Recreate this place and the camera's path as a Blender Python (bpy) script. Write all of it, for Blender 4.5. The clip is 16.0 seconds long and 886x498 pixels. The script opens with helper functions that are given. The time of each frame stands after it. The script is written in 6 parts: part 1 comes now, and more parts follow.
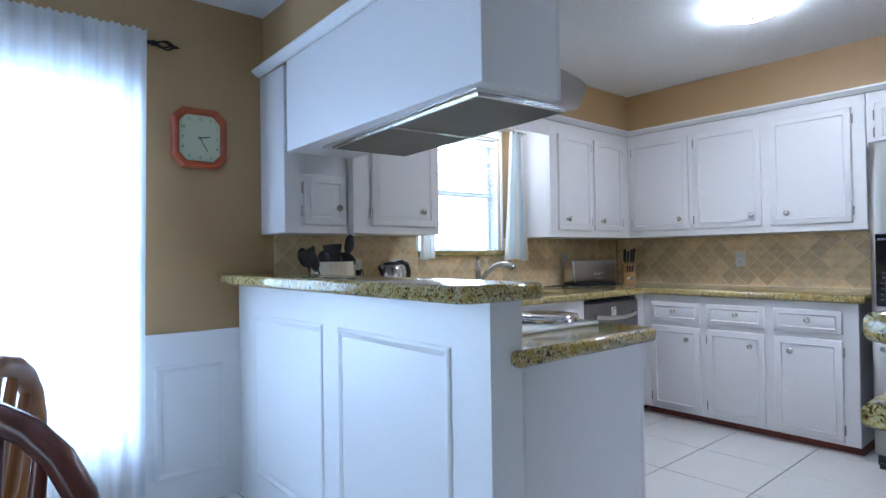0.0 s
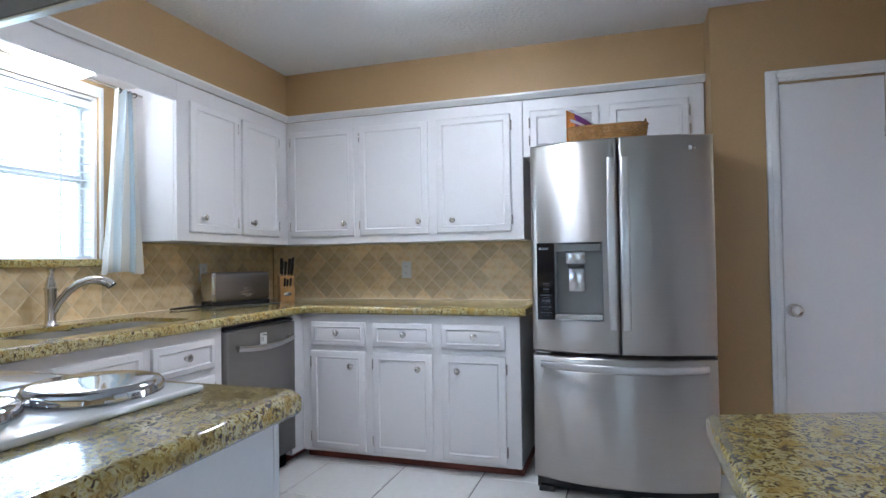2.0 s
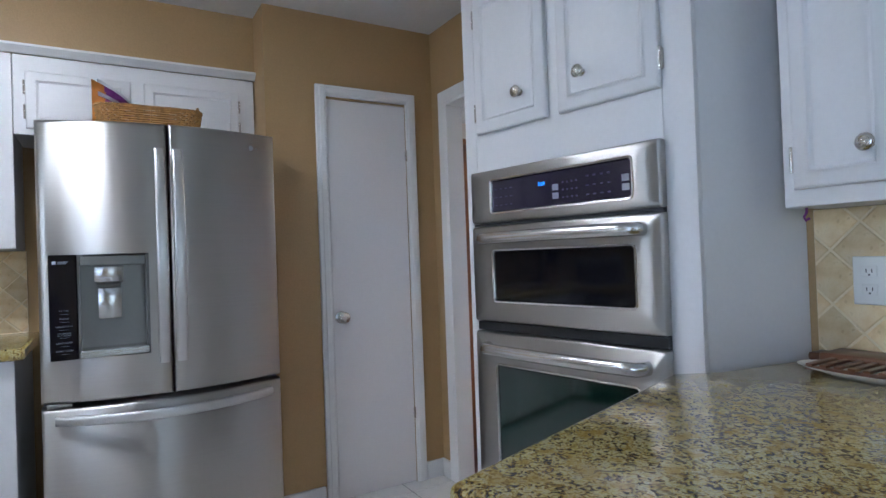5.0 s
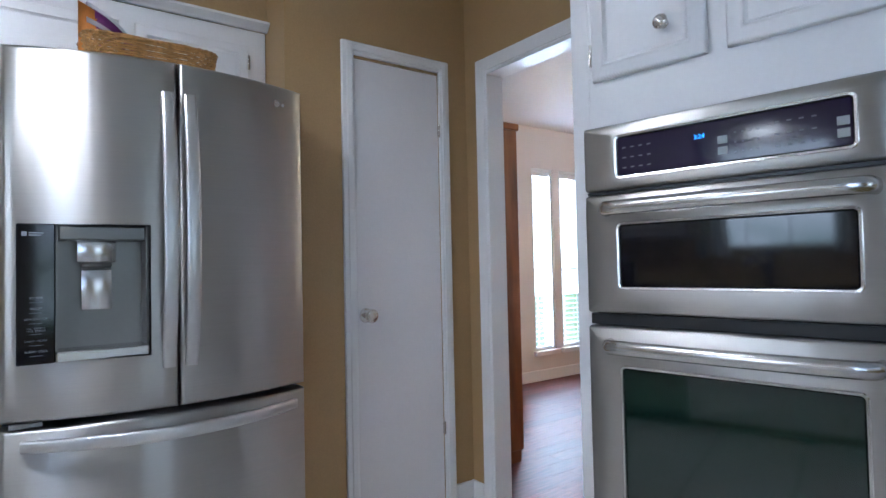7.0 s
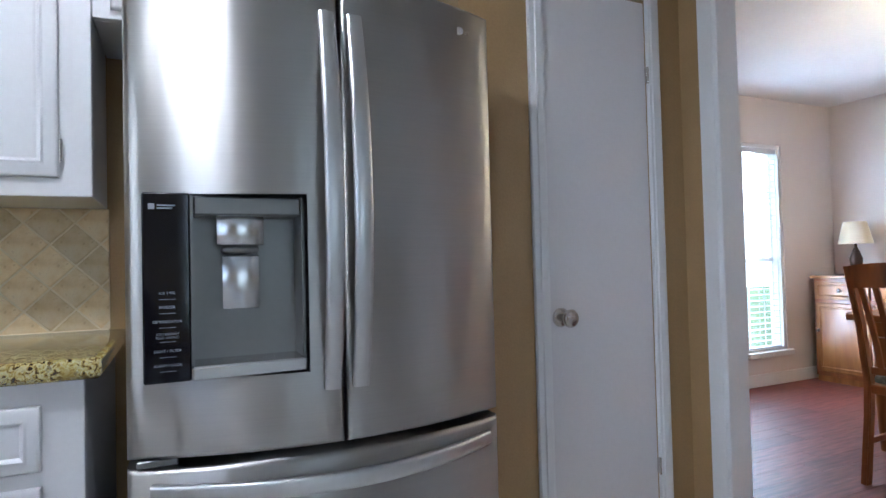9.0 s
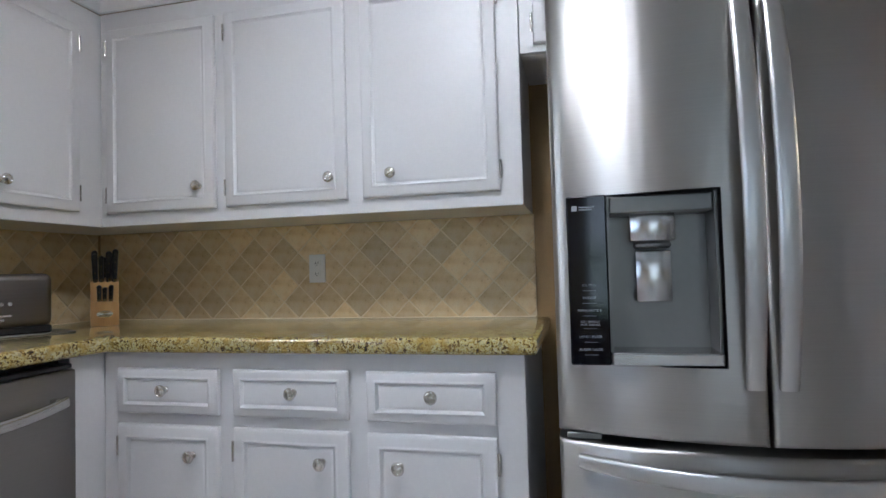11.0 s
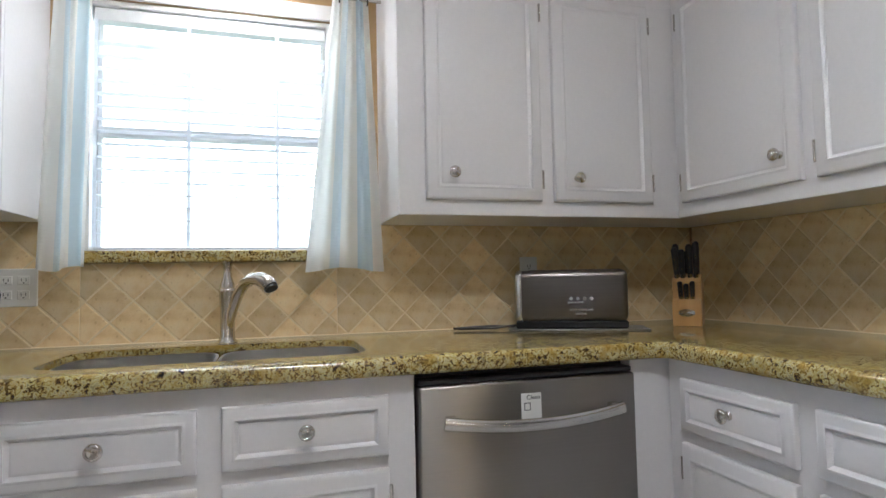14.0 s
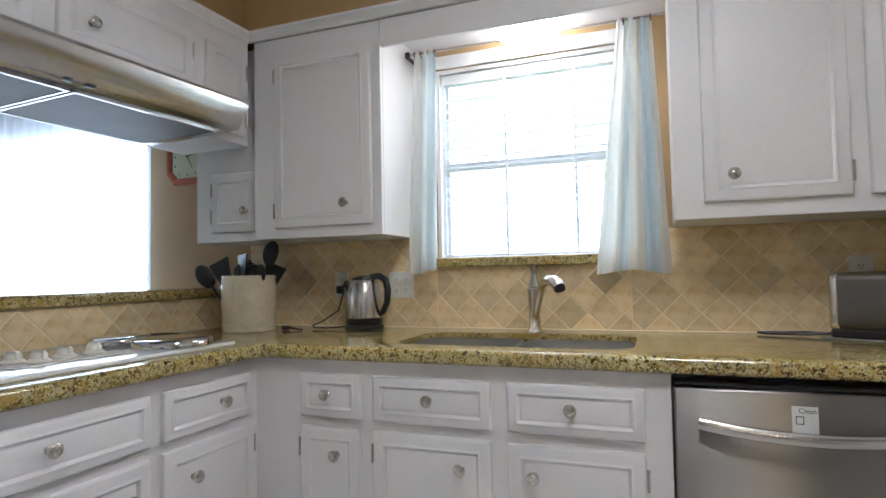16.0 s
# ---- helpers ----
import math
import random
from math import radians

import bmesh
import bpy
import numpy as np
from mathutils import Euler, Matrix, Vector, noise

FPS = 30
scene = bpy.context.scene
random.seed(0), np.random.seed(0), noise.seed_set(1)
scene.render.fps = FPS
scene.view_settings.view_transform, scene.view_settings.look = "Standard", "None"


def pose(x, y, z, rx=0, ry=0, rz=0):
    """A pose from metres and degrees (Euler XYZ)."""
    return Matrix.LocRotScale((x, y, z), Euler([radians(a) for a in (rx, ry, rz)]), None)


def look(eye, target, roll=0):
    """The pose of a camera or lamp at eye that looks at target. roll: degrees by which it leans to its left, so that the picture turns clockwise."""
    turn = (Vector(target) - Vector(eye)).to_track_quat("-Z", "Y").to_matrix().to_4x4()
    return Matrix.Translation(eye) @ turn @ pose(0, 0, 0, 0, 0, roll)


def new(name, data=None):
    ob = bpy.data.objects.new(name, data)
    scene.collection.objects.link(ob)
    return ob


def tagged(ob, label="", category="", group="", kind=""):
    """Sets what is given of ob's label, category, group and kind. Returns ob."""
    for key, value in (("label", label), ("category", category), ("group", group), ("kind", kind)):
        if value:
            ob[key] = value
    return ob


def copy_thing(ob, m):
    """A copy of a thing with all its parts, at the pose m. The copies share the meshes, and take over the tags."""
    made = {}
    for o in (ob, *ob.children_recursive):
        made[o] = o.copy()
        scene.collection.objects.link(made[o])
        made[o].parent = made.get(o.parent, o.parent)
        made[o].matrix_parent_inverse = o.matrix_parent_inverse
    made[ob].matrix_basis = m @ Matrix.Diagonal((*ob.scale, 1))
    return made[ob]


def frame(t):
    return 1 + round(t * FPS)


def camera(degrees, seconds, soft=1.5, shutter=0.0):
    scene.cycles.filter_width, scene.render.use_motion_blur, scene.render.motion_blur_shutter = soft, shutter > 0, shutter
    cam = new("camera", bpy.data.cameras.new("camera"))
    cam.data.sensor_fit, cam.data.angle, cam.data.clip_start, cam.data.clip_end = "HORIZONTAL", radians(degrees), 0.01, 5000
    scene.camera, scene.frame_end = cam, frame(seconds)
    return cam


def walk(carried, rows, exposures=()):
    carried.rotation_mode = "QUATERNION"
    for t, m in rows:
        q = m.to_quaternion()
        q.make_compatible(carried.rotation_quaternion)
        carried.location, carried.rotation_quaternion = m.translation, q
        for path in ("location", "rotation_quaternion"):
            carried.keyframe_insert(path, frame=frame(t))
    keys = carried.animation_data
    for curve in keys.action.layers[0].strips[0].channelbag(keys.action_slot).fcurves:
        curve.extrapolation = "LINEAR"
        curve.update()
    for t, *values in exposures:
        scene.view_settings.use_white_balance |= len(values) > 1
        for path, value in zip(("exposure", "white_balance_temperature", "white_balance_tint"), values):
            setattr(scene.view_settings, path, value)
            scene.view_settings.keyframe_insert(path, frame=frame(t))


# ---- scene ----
cam = camera(75.2, 16.0)
PATH = [
    (0, (-4.619, -2.973, 1.172), (-3.321, -1.451, 1.195), -0.8),
    (0.5, (-4.359, -2.832, 1.183), (-2.863, -1.505, 1.21), -0.8),
    (1, (-4.141, -2.735, 1.192), (-2.491, -1.604, 1.221), -0.8),
    (1.5, (-3.946, -2.625, 1.189), (-2.143, -1.759, 1.226), -0.8),
    (2, (-3.785, -2.556, 1.17), (-1.879, -1.953, 1.213), -0.8),
    (2.5, (-3.622, -2.533, 1.168), (-1.651, -2.201, 1.221), -0.8),
    (3, (-3.56, -2.515, 1.167), (-1.561, -2.578, 1.224), -0.7),
    (3.5, (-3.512, -2.467, 1.199), (-1.569, -2.936, 1.243), -0.8),
    (4, (-3.508, -2.414, 1.202), (-1.655, -3.164, 1.248), -0.7),
    (4.2, (-3.512, -2.398, 1.207), (-1.686, -3.211, 1.251), -1.0),
    (6.3, (-3.01, -2.17, 1.147), (-1.403, -3.361, 1.179), -2.0),
    (6.5, (-2.98, -2.182, 1.116), (-1.363, -3.357, 1.168), -1.2),
    (7, (-2.781, -2.144, 1.116), (-1.164, -3.32, 1.173), -1.2),
    (7.5, (-2.531, -2.158, 1.099), (-0.901, -3.315, 1.163), -1.3),
    (8, (-2.277, -2.198, 1.09), (-0.645, -3.353, 1.16), -1.4),
    (10.3, (-2.11, -2.185, 1.112), (-0.111, -2.172, 1.162), -1.7),
    (10.5, (-2.136, -2.173, 1.098), (-0.141, -2.052, 1.168), -1.7),
    (11, (-2.201, -2.155, 1.093), (-0.258, -1.688, 1.167), -1.6),
    (11.5, (-2.253, -2.129, 1.091), (-0.41, -1.357, 1.181), -1.7),
    (12, (-2.27, -2.116, 1.079), (-0.558, -1.089, 1.182), -1.7),
    (12.5, (-2.231, -2.103, 1.061), (-0.708, -0.811, 1.168), -1.5),
    (13, (-2.131, -2.103, 1.063), (-0.866, -0.558, 1.182), -1.3),
    (13.5, (-1.943, -2.059, 1.071), (-1.029, -0.284, 1.186), -1.2),
    (14, (-1.735, -2.059, 1.097), (-1.16, -0.146, 1.201), -1.1),
    (14.5, (-1.563, -2.114, 1.114), (-1.437, -0.121, 1.215), -1.0),
    (15, (-1.474, -2.188, 1.119), (-1.581, -0.193, 1.21), -0.9),
    (15.5, (-1.412, -2.25, 1.127), (-1.835, -0.297, 1.213), -1.0),
    (16, (-1.407, -2.321, 1.14), (-2.111, -0.451, 1.226), -1.1),
]
EXPOSURES = [(0, -0.10, 5100, 10), (1.5, -0.03, 5250, 10), (4, -0.23, 5330, 10), (7, -0.16, 5250, 10), (8.2, -0.17, 5250, 10), (10.3, -0.30, 5400, 10), (11, -0.34, 5500, 10), (14, -0.34, 5850, 10), (16, -0.28, 5850, 10)]
walk(cam, [(t, look(eye, target, roll)) for t, eye, target, roll in PATH], EXPOSURES)

# ---- world, sun, lamps ----
FLOOR = -0.03
CEIL = 2.465
world = bpy.data.worlds.new("world")
scene.world = world
world.use_nodes = True
_n, _l = world.node_tree.nodes, world.node_tree.links
_sky = _n.new("ShaderNodeTexSky")
_sky.sky_type, _sky.sun_disc = "NISHITA", False
_sky.sun_elevation, _sky.sun_rotation = radians(50), radians(200)
_l.new(_sky.outputs["Color"], _n["Background"].inputs["Color"])
_n["Background"].inputs["Strength"].default_value = 0.15
_sun = bpy.data.lights.new("sun", "SUN")
_sun.energy, _sun.angle, _sun.color = 3.0, radians(0.5), (1.0, 0.95, 0.88)
sun_ob = new("sun", _sun)
sun_ob.matrix_world = look((-8, -20, 25), (0, 0, 0))


def area_lamp(name, eye, target, w, h, watts, color):
    data = bpy.data.lights.new(name, "AREA")
    data.shape, data.size, data.size_y, data.energy, data.color = "RECTANGLE", w, h, watts, color
    ob = new(name, data)
    ob.matrix_world = look(eye, target)
    return ob


DAY = (0.80, 0.90, 1.0)
area_lamp("nook_window_daylight", (-4.85, 0.10, 1.2), (-4.85, -3, 1.0), 1.7, 1.7, 100, (0.72, 0.85, 1.0))
# fill lamp added on the unseen west side, with no known source there
area_lamp("west_room_fill_light", (-6.88, -3.2, 1.3), (-3, -3.2, 1.2), 1.8, 1.5, 5, DAY)
area_lamp("dining_window_daylight", (1.32, -6.3, 1.15), (-3, -6.3, 1.0), 0.9, 1.7, 270, DAY)


# ---- materials ----
def material(name, color=(0.8, 0.8, 0.8), rough=0.5, metal=0.0, **kw):
    """A principled material whose colour and gloss vary at two scales, with fine relief."""
    m = bpy.data.materials.new(name)
    m.use_nodes = True
    nt = m.node_tree
    n, l = nt.nodes, nt.links
    b = n["Principled BSDF"]
    b.inputs["Base Color"].default_value = (*color, 1)
    b.inputs["Roughness"].default_value = rough
    b.inputs["Metallic"].default_value = metal
    if kw.get("coat"):
        b.inputs["Coat Weight"].default_value = kw["coat"]
        b.inputs["Coat Roughness"].default_value = kw.get("coat_rough", 0.08)
    if kw.get("emit"):
        b.inputs["Emission Color"].default_value = (*kw.get("emit_color", color), 1)
        b.inputs["Emission Strength"].default_value = kw["emit"]
    if kw.get("transmission"):
        b.inputs["Transmission Weight"].default_value = kw["transmission"]
    if kw.get("ior"):
        b.inputs["IOR"].default_value = kw["ior"]
    if kw.get("subsurface"):
        b.inputs["Subsurface Weight"].default_value = kw["subsurface"]
    var = kw.get("var", 0.06)
    stretch = kw.get("stretch", (1, 1, 1))
    if var or kw.get("bump"):
        tc = n.new("ShaderNodeTexCoord")
        mp = n.new("ShaderNodeMapping")
        mp.inputs["Scale"].default_value = stretch
        l.new(tc.outputs["Object" if not kw.get("world") else "Object"], mp.inputs["Vector"])
        big = n.new("ShaderNodeTexNoise")
        big.inputs["Scale"].default_value = kw.get("big", 3.0)
        big.inputs["Detail"].default_value = 4
        fine = n.new("ShaderNodeTexNoise")
        fine.inputs["Scale"].default_value = kw.get("fine", 60.0)
        fine.inputs["Detail"].default_value = 3
        l.new(mp.outputs[0], big.inputs["Vector"])
        l.new(mp.outputs[0], fine.inputs["Vector"])
        mix = n.new("ShaderNodeMath")
        mix.operation = "ADD"
        l.new(big.outputs["Fac"], mix.inputs[0])
        l.new(fine.outputs["Fac"], mix.inputs[1])
        ramp = n.new("ShaderNodeMapRange")
        ramp.inputs["From Min"].default_value, ramp.inputs["From Max"].default_value = 0.7, 1.3
        ramp.inputs["To Min"].default_value, ramp.inputs["To Max"].default_value = 1 - var, 1 + var
        l.new(mix.outputs[0], ramp.inputs["Value"])
        src = ramp.outputs[0]
        if kw.get("random"):
            info = n.new("ShaderNodeObjectInfo")
            rr = n.new("ShaderNodeMapRange")
            rr.inputs["To Min"].default_value, rr.inputs["To Max"].default_value = 1 - kw["random"], 1 + kw["random"]
            l.new(info.outputs["Random"], rr.inputs["Value"])
            mu = n.new("ShaderNodeMath")
            mu.operation = "MULTIPLY"
            l.new(src, mu.inputs[0])
            l.new(rr.outputs[0], mu.inputs[1])
            src = mu.outputs[0]
        sc = n.new("ShaderNodeVectorMath")
        sc.operation = "SCALE"
        sc.inputs[0].default_value = color
        l.new(src, sc.inputs["Scale"])
        l.new(sc.outputs[0], b.inputs["Base Color"])
        rr2 = n.new("ShaderNodeMapRange")
        rr2.inputs["To Min"].default_value, rr2.inputs["To Max"].default_value = max(rough - kw.get("rvar", 0.05), 0.02), rough + kw.get("rvar", 0.05)
        l.new(big.outputs["Fac"], rr2.inputs["Value"])
        l.new(rr2.outputs[0], b.inputs["Roughness"])
        if kw.get("bump"):
            bp = n.new("ShaderNodeBump")
            bp.inputs["Strength"].default_value = kw["bump"]
            bp.inputs["Distance"].default_value = kw.get("depth", 0.002)
            l.new(fine.outputs["Fac"], bp.inputs["Height"])
            l.new(bp.outputs[0], b.inputs["Normal"])
    return m


def mixed(name, stops, scale, rough, coat=0.0, distort=0.0, bump=0.0, stretch=(1, 1, 1), second=None, random=0.0, third=None):
    """A stone or wood: noise run through a colour ramp, a second coarser layer over it."""
    m = material(name, rough=rough, var=0, coat=coat)
    nt = m.node_tree
    n, l = nt.nodes, nt.links
    b = n["Principled BSDF"]
    tc = n.new("ShaderNodeTexCoord")
    mp = n.new("ShaderNodeMapping")
    mp.inputs["Scale"].default_value = stretch
    l.new(tc.outputs["Object"], mp.inputs["Vector"])
    tex = n.new("ShaderNodeTexNoise")
    tex.inputs["Scale"].default_value, tex.inputs["Detail"].default_value = scale, 5
    tex.inputs["Distortion"].default_value = distort
    l.new(mp.outputs[0], tex.inputs["Vector"])
    cr = n.new("ShaderNodeValToRGB")
    for e in range(len(stops) - 2):
        cr.color_ramp.elements.new(0.5)
    for e, (p, c) in zip(cr.color_ramp.elements, stops):
        e.position, e.color = p, (*c, 1)
    l.new(tex.outputs["Fac"], cr.inputs["Fac"])
    out = cr.outputs["Color"]
    for layer in (second, third):
        if not layer:
            continue
        s2, lo, hi, col, amount = layer
        t2 = n.new("ShaderNodeTexNoise")
        t2.inputs["Distortion"].default_value = distort if layer is third else 0.0
        t2.inputs["Scale"].default_value, t2.inputs["Detail"].default_value = s2, 6
        l.new(mp.outputs[0], t2.inputs["Vector"])
        r2 = n.new("ShaderNodeMapRange")
        r2.inputs["From Min"].default_value, r2.inputs["From Max"].default_value = lo, hi
        r2.inputs["To Max"].default_value = amount
        l.new(t2.outputs["Fac"], r2.inputs["Value"])
        mx = n.new("ShaderNodeMix")
        mx.data_type = "RGBA"
        mx.inputs["B"].default_value = (*col, 1)
        l.new(r2.outputs[0], mx.inputs["Factor"])
        l.new(out, mx.inputs["A"])
        out = mx.outputs["Result"]
    if random:
        info = n.new("ShaderNodeObjectInfo")
        hs = n.new("ShaderNodeHueSaturation")
        rr = n.new("ShaderNodeMapRange")
        rr.inputs["To Min"].default_value, rr.inputs["To Max"].default_value = 1 - random, 1 + random
        l.new(info.outputs["Random"], rr.inputs["Value"])
        l.new(rr.outputs[0], hs.inputs["Value"])
        l.new(out, hs.inputs["Color"])
        out = hs.outputs["Color"]
    l.new(out, b.inputs["Base Color"])
    if bump:
        bp = n.new("ShaderNodeBump")
        bp.inputs["Strength"].default_value, bp.inputs["Distance"].default_value = bump, 0.002
        l.new(tex.outputs["Fac"], bp.inputs["Height"])
        l.new(bp.outputs[0], b.inputs["Normal"])
    return m


TAN = material("tan wall paint", (0.40, 0.262, 0.118), 0.55, var=0.07, fine=140, bump=0.35, depth=0.003, big=1.2)
CEILING = material("white ceiling texture", (0.74, 0.74, 0.74), 0.8, var=0.03, fine=45, bump=0.7, depth=0.006)
PAINT = material("white cabinet paint", (0.74, 0.715, 0.71), 0.40, var=0.02, fine=90, bump=0.06, big=2, rvar=0.06)
TRIMW = material("white trim paint", (0.80, 0.79, 0.78), 0.32, var=0.02, fine=80, bump=0.05)
GRANITE = mixed("gold speckled granite", [(0.35, (0.020, 0.013, 0.008)), (0.40, (0.10, 0.058, 0.022)), (0.445, (0.28, 0.18, 0.045)), (0.51, (0.47, 0.38, 0.12)), (0.58, (0.56, 0.50, 0.27)), (0.67, (0.30, 0.25, 0.12))],
                92, 0.13, coat=0.35, distort=1.4, second=(24, 0.52, 0.62, (0.36, 0.24, 0.05), 0.7), third=(38, 0.59, 0.66, (0.06, 0.034, 0.016), 0.62))
TILE = mixed("tumbled travertine", [(0.3, (0.58, 0.40, 0.19)), (0.5, (0.74, 0.57, 0.32)), (0.7, (0.84, 0.71, 0.48))], 17, 0.36, bump=0.35, second=(70, 0.58, 0.70, (0.46, 0.29, 0.13), 0.5), random=0.17, third=(6, 0.5, 0.68, (0.60, 0.46, 0.27), 0.5))
GROUT = material("cream grout", (0.80, 0.67, 0.45), 0.85, var=0.08, fine=200, bump=0.3)
FTILE = material("white floor tile", (0.72, 0.70, 0.67), 0.16, var=0.03, big=2.5, fine=30, bump=0.04, random=0.03)
FGROUT = material("grey floor grout", (0.16, 0.15, 0.14), 0.9, var=0.15, fine=150)
def brushed(name, color, rough, aniso):
    """Steel brushed sideways: its highlights smear up and down."""
    m = material(name, color, rough, 1.0, var=0.035, stretch=(1.2, 1.2, 260), big=1.5, fine=9, rvar=0.03)
    n, l = m.node_tree.nodes, m.node_tree.links
    tn = n.new("ShaderNodeTangent")
    tn.direction_type, tn.axis = "RADIAL", "Z"
    n["Principled BSDF"].inputs["Anisotropic"].default_value = aniso
    n["Principled BSDF"].inputs["Anisotropic Rotation"].default_value = 0.25
    l.new(tn.outputs[0], n["Principled BSDF"].inputs["Tangent"])
    tc, mp, nz, bp = n.new("ShaderNodeTexCoord"), n.new("ShaderNodeMapping"), n.new("ShaderNodeTexNoise"), n.new("ShaderNodeBump")
    mp.inputs["Scale"].default_value = (1, 1, 0.10)
    nz.inputs["Scale"].default_value, nz.inputs["Detail"].default_value = 11, 2.5
    bp.inputs["Strength"].default_value, bp.inputs["Distance"].default_value = 0.5, 0.004
    l.new(tc.outputs["Object"], mp.inputs[0])
    l.new(mp.outputs[0], nz.inputs["Vector"])
    l.new(nz.outputs["Fac"], bp.inputs["Height"])
    l.new(bp.outputs[0], n["Principled BSDF"].inputs["Normal"])
    return m


STEEL = brushed("brushed steel", (0.44, 0.42, 0.395), 0.37, 0.90)
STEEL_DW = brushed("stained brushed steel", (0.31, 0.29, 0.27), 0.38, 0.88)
STEEL_H = material("brushed steel trim", (0.62, 0.60, 0.58), 0.24, 1.0, var=0.02, big=2, fine=30, rvar=0.03)
DARKSTEEL = material("grey steel dispenser", (0.22, 0.215, 0.205), 0.40, 0.8, var=0.03, fine=50)
HANDLE = material("satin steel handle", (0.60, 0.59, 0.58), 0.36, 1.0, var=0.03, big=3, fine=40, rvar=0.04)
BOWL = material("satin steel bowl", (0.84, 0.83, 0.81), 0.42, 0.9, var=0.04, big=5, fine=60, rvar=0.04)
NICKEL = material("satin nickel", (0.62, 0.58, 0.53), 0.22, 1.0, var=0.04, fine=60)
CHROME = material("chrome", (0.75, 0.75, 0.76), 0.08, 1.0, var=0.02)
BLACK = material("black plastic", (0.012, 0.012, 0.013), 0.35, var=0.1)
BGLASS = material("black glass", (0.005, 0.005, 0.008), 0.06, var=0.0)
BGLASS.node_tree.nodes["Principled BSDF"].inputs["Specular IOR Level"].default_value = 0.55
VGLASS = material("violet black display glass", (0.012, 0.006, 0.026), 0.07, var=0.0)
GGLASS = material("dark green oven glass", (0.006, 0.020, 0.014), 0.06, var=0.0, coat=0.6)
TOE = material("red brown toe kick", (0.17, 0.045, 0.028), 0.45, var=0.15, fine=40)
WOODF = mixed("red brown wood floor", [(0.3, (0.085, 0.020, 0.014)), (0.55, (0.16, 0.042, 0.030)), (0.75, (0.21, 0.062, 0.042))], 9, 0.48, stretch=(6, 0.6, 1), bump=0.12, random=0.25)
OAK = mixed("honey oak", [(0.3, (0.20, 0.075, 0.018)), (0.55, (0.34, 0.14, 0.035)), (0.75, (0.42, 0.19, 0.055))], 12, 0.32, stretch=(1, 1, 0.15), bump=0.1, coat=0.2)
LOAK = mixed("light golden oak", [(0.3, (0.40, 0.20, 0.06)), (0.55, (0.52, 0.29, 0.10)), (0.75, (0.60, 0.36, 0.14))], 12, 0.35, stretch=(1, 1, 0.15), bump=0.08, coat=0.2)
BOARDW = mixed("dark brown board wood", [(0.3, (0.06, 0.022, 0.010)), (0.55, (0.12, 0.045, 0.018)), (0.75, (0.17, 0.07, 0.03))], 14, 0.4, stretch=(0.15, 1, 1), bump=0.1)
DOAK = mixed("brown stained oak", [(0.3, (0.13, 0.042, 0.012)), (0.55, (0.25, 0.085, 0.022)), (0.75, (0.33, 0.12, 0.035))], 14, 0.32, stretch=(1, 1, 0.15), bump=0.1, coat=0.2)
CWALL = material("pale cream wall paint", (0.74, 0.68, 0.65), 0.6, var=0.03, fine=120, bump=0.2)
CREAM = material("cream glazed stoneware", (0.66, 0.58, 0.42), 0.15, var=0.10, big=14, fine=60, coat=0.5)
ENAMEL = material("white enamel", (0.80, 0.79, 0.76), 0.10, var=0.01, coat=0.4)
KNOBW = material("cream plastic", (0.74, 0.70, 0.60), 0.3, var=0.03)
WICKER = material("golden wicker", (0.30, 0.155, 0.045), 0.5, var=0.35, fine=70, big=30, bump=0.4)
PURPLE = material("purple striped cloth", (0.20, 0.04, 0.22), 0.7, var=0.3, fine=40)
ORANGE = material("orange cloth", (0.60, 0.22, 0.03), 0.6, var=0.1)
CLOCKR = material("red brown clock frame", (0.36, 0.07, 0.02), 0.35, var=0.15, fine=50)
CLOCKF = material("pale green clock face", (0.56, 0.60, 0.42), 0.4, var=0.02)
BLIND = material("white blind slat", (0.80, 0.80, 0.80), 0.4, var=0.02, subsurface=0.0)
PLATE = material("white outlet plate", (0.78, 0.77, 0.74), 0.3, var=0.01)
IRON = material("black iron", (0.02, 0.018, 0.016), 0.45, 0.6, var=0.1)
BRONZE = material("dark bronze", (0.05, 0.03, 0.02), 0.4, 0.6, var=0.1)
GLOW = material("frosted lamp glass", (0.9, 0.9, 0.88), 0.4, var=0, emit=92.0, emit_color=(1.0, 0.97, 0.93))
GLOW3 = material("frosted sink lamp glass", (0.9, 0.9, 0.88), 0.4, var=0, emit=26.0, emit_color=(1.0, 0.97, 0.93))
GLOW2 = material("amber lamp glass", (0.9, 0.8, 0.6), 0.4, var=0, emit=55.0, emit_color=(1.0, 0.80, 0.48))
SHADE = material("cream lamp shade", (0.72, 0.62, 0.45), 0.8, var=0.05, fine=150)
SEATF = material("grey green woven seat", (0.22, 0.23, 0.20), 0.9, var=0.45, fine=90)
BLUEL = material("blue clock digits", (0.02, 0.1, 0.8), 0.4, var=0, emit=2.5, emit_color=(0.05, 0.35, 1.0))
GREYL = material("grey print", (0.30, 0.31, 0.33), 0.5, var=0)
KEYL = material("dim violet key print", (0.10, 0.09, 0.13), 0.5, var=0)
DARKL = material("dark print", (0.05, 0.05, 0.05), 0.5, var=0)
FILTER = material("grey grease filter", (0.17, 0.155, 0.135), 0.6, 0.35, var=0.25, fine=400, big=4)
GRASS = material("sunlit lawn", (0.10, 0.16, 0.05), 0.9, var=0.3, big=0.6, fine=8)


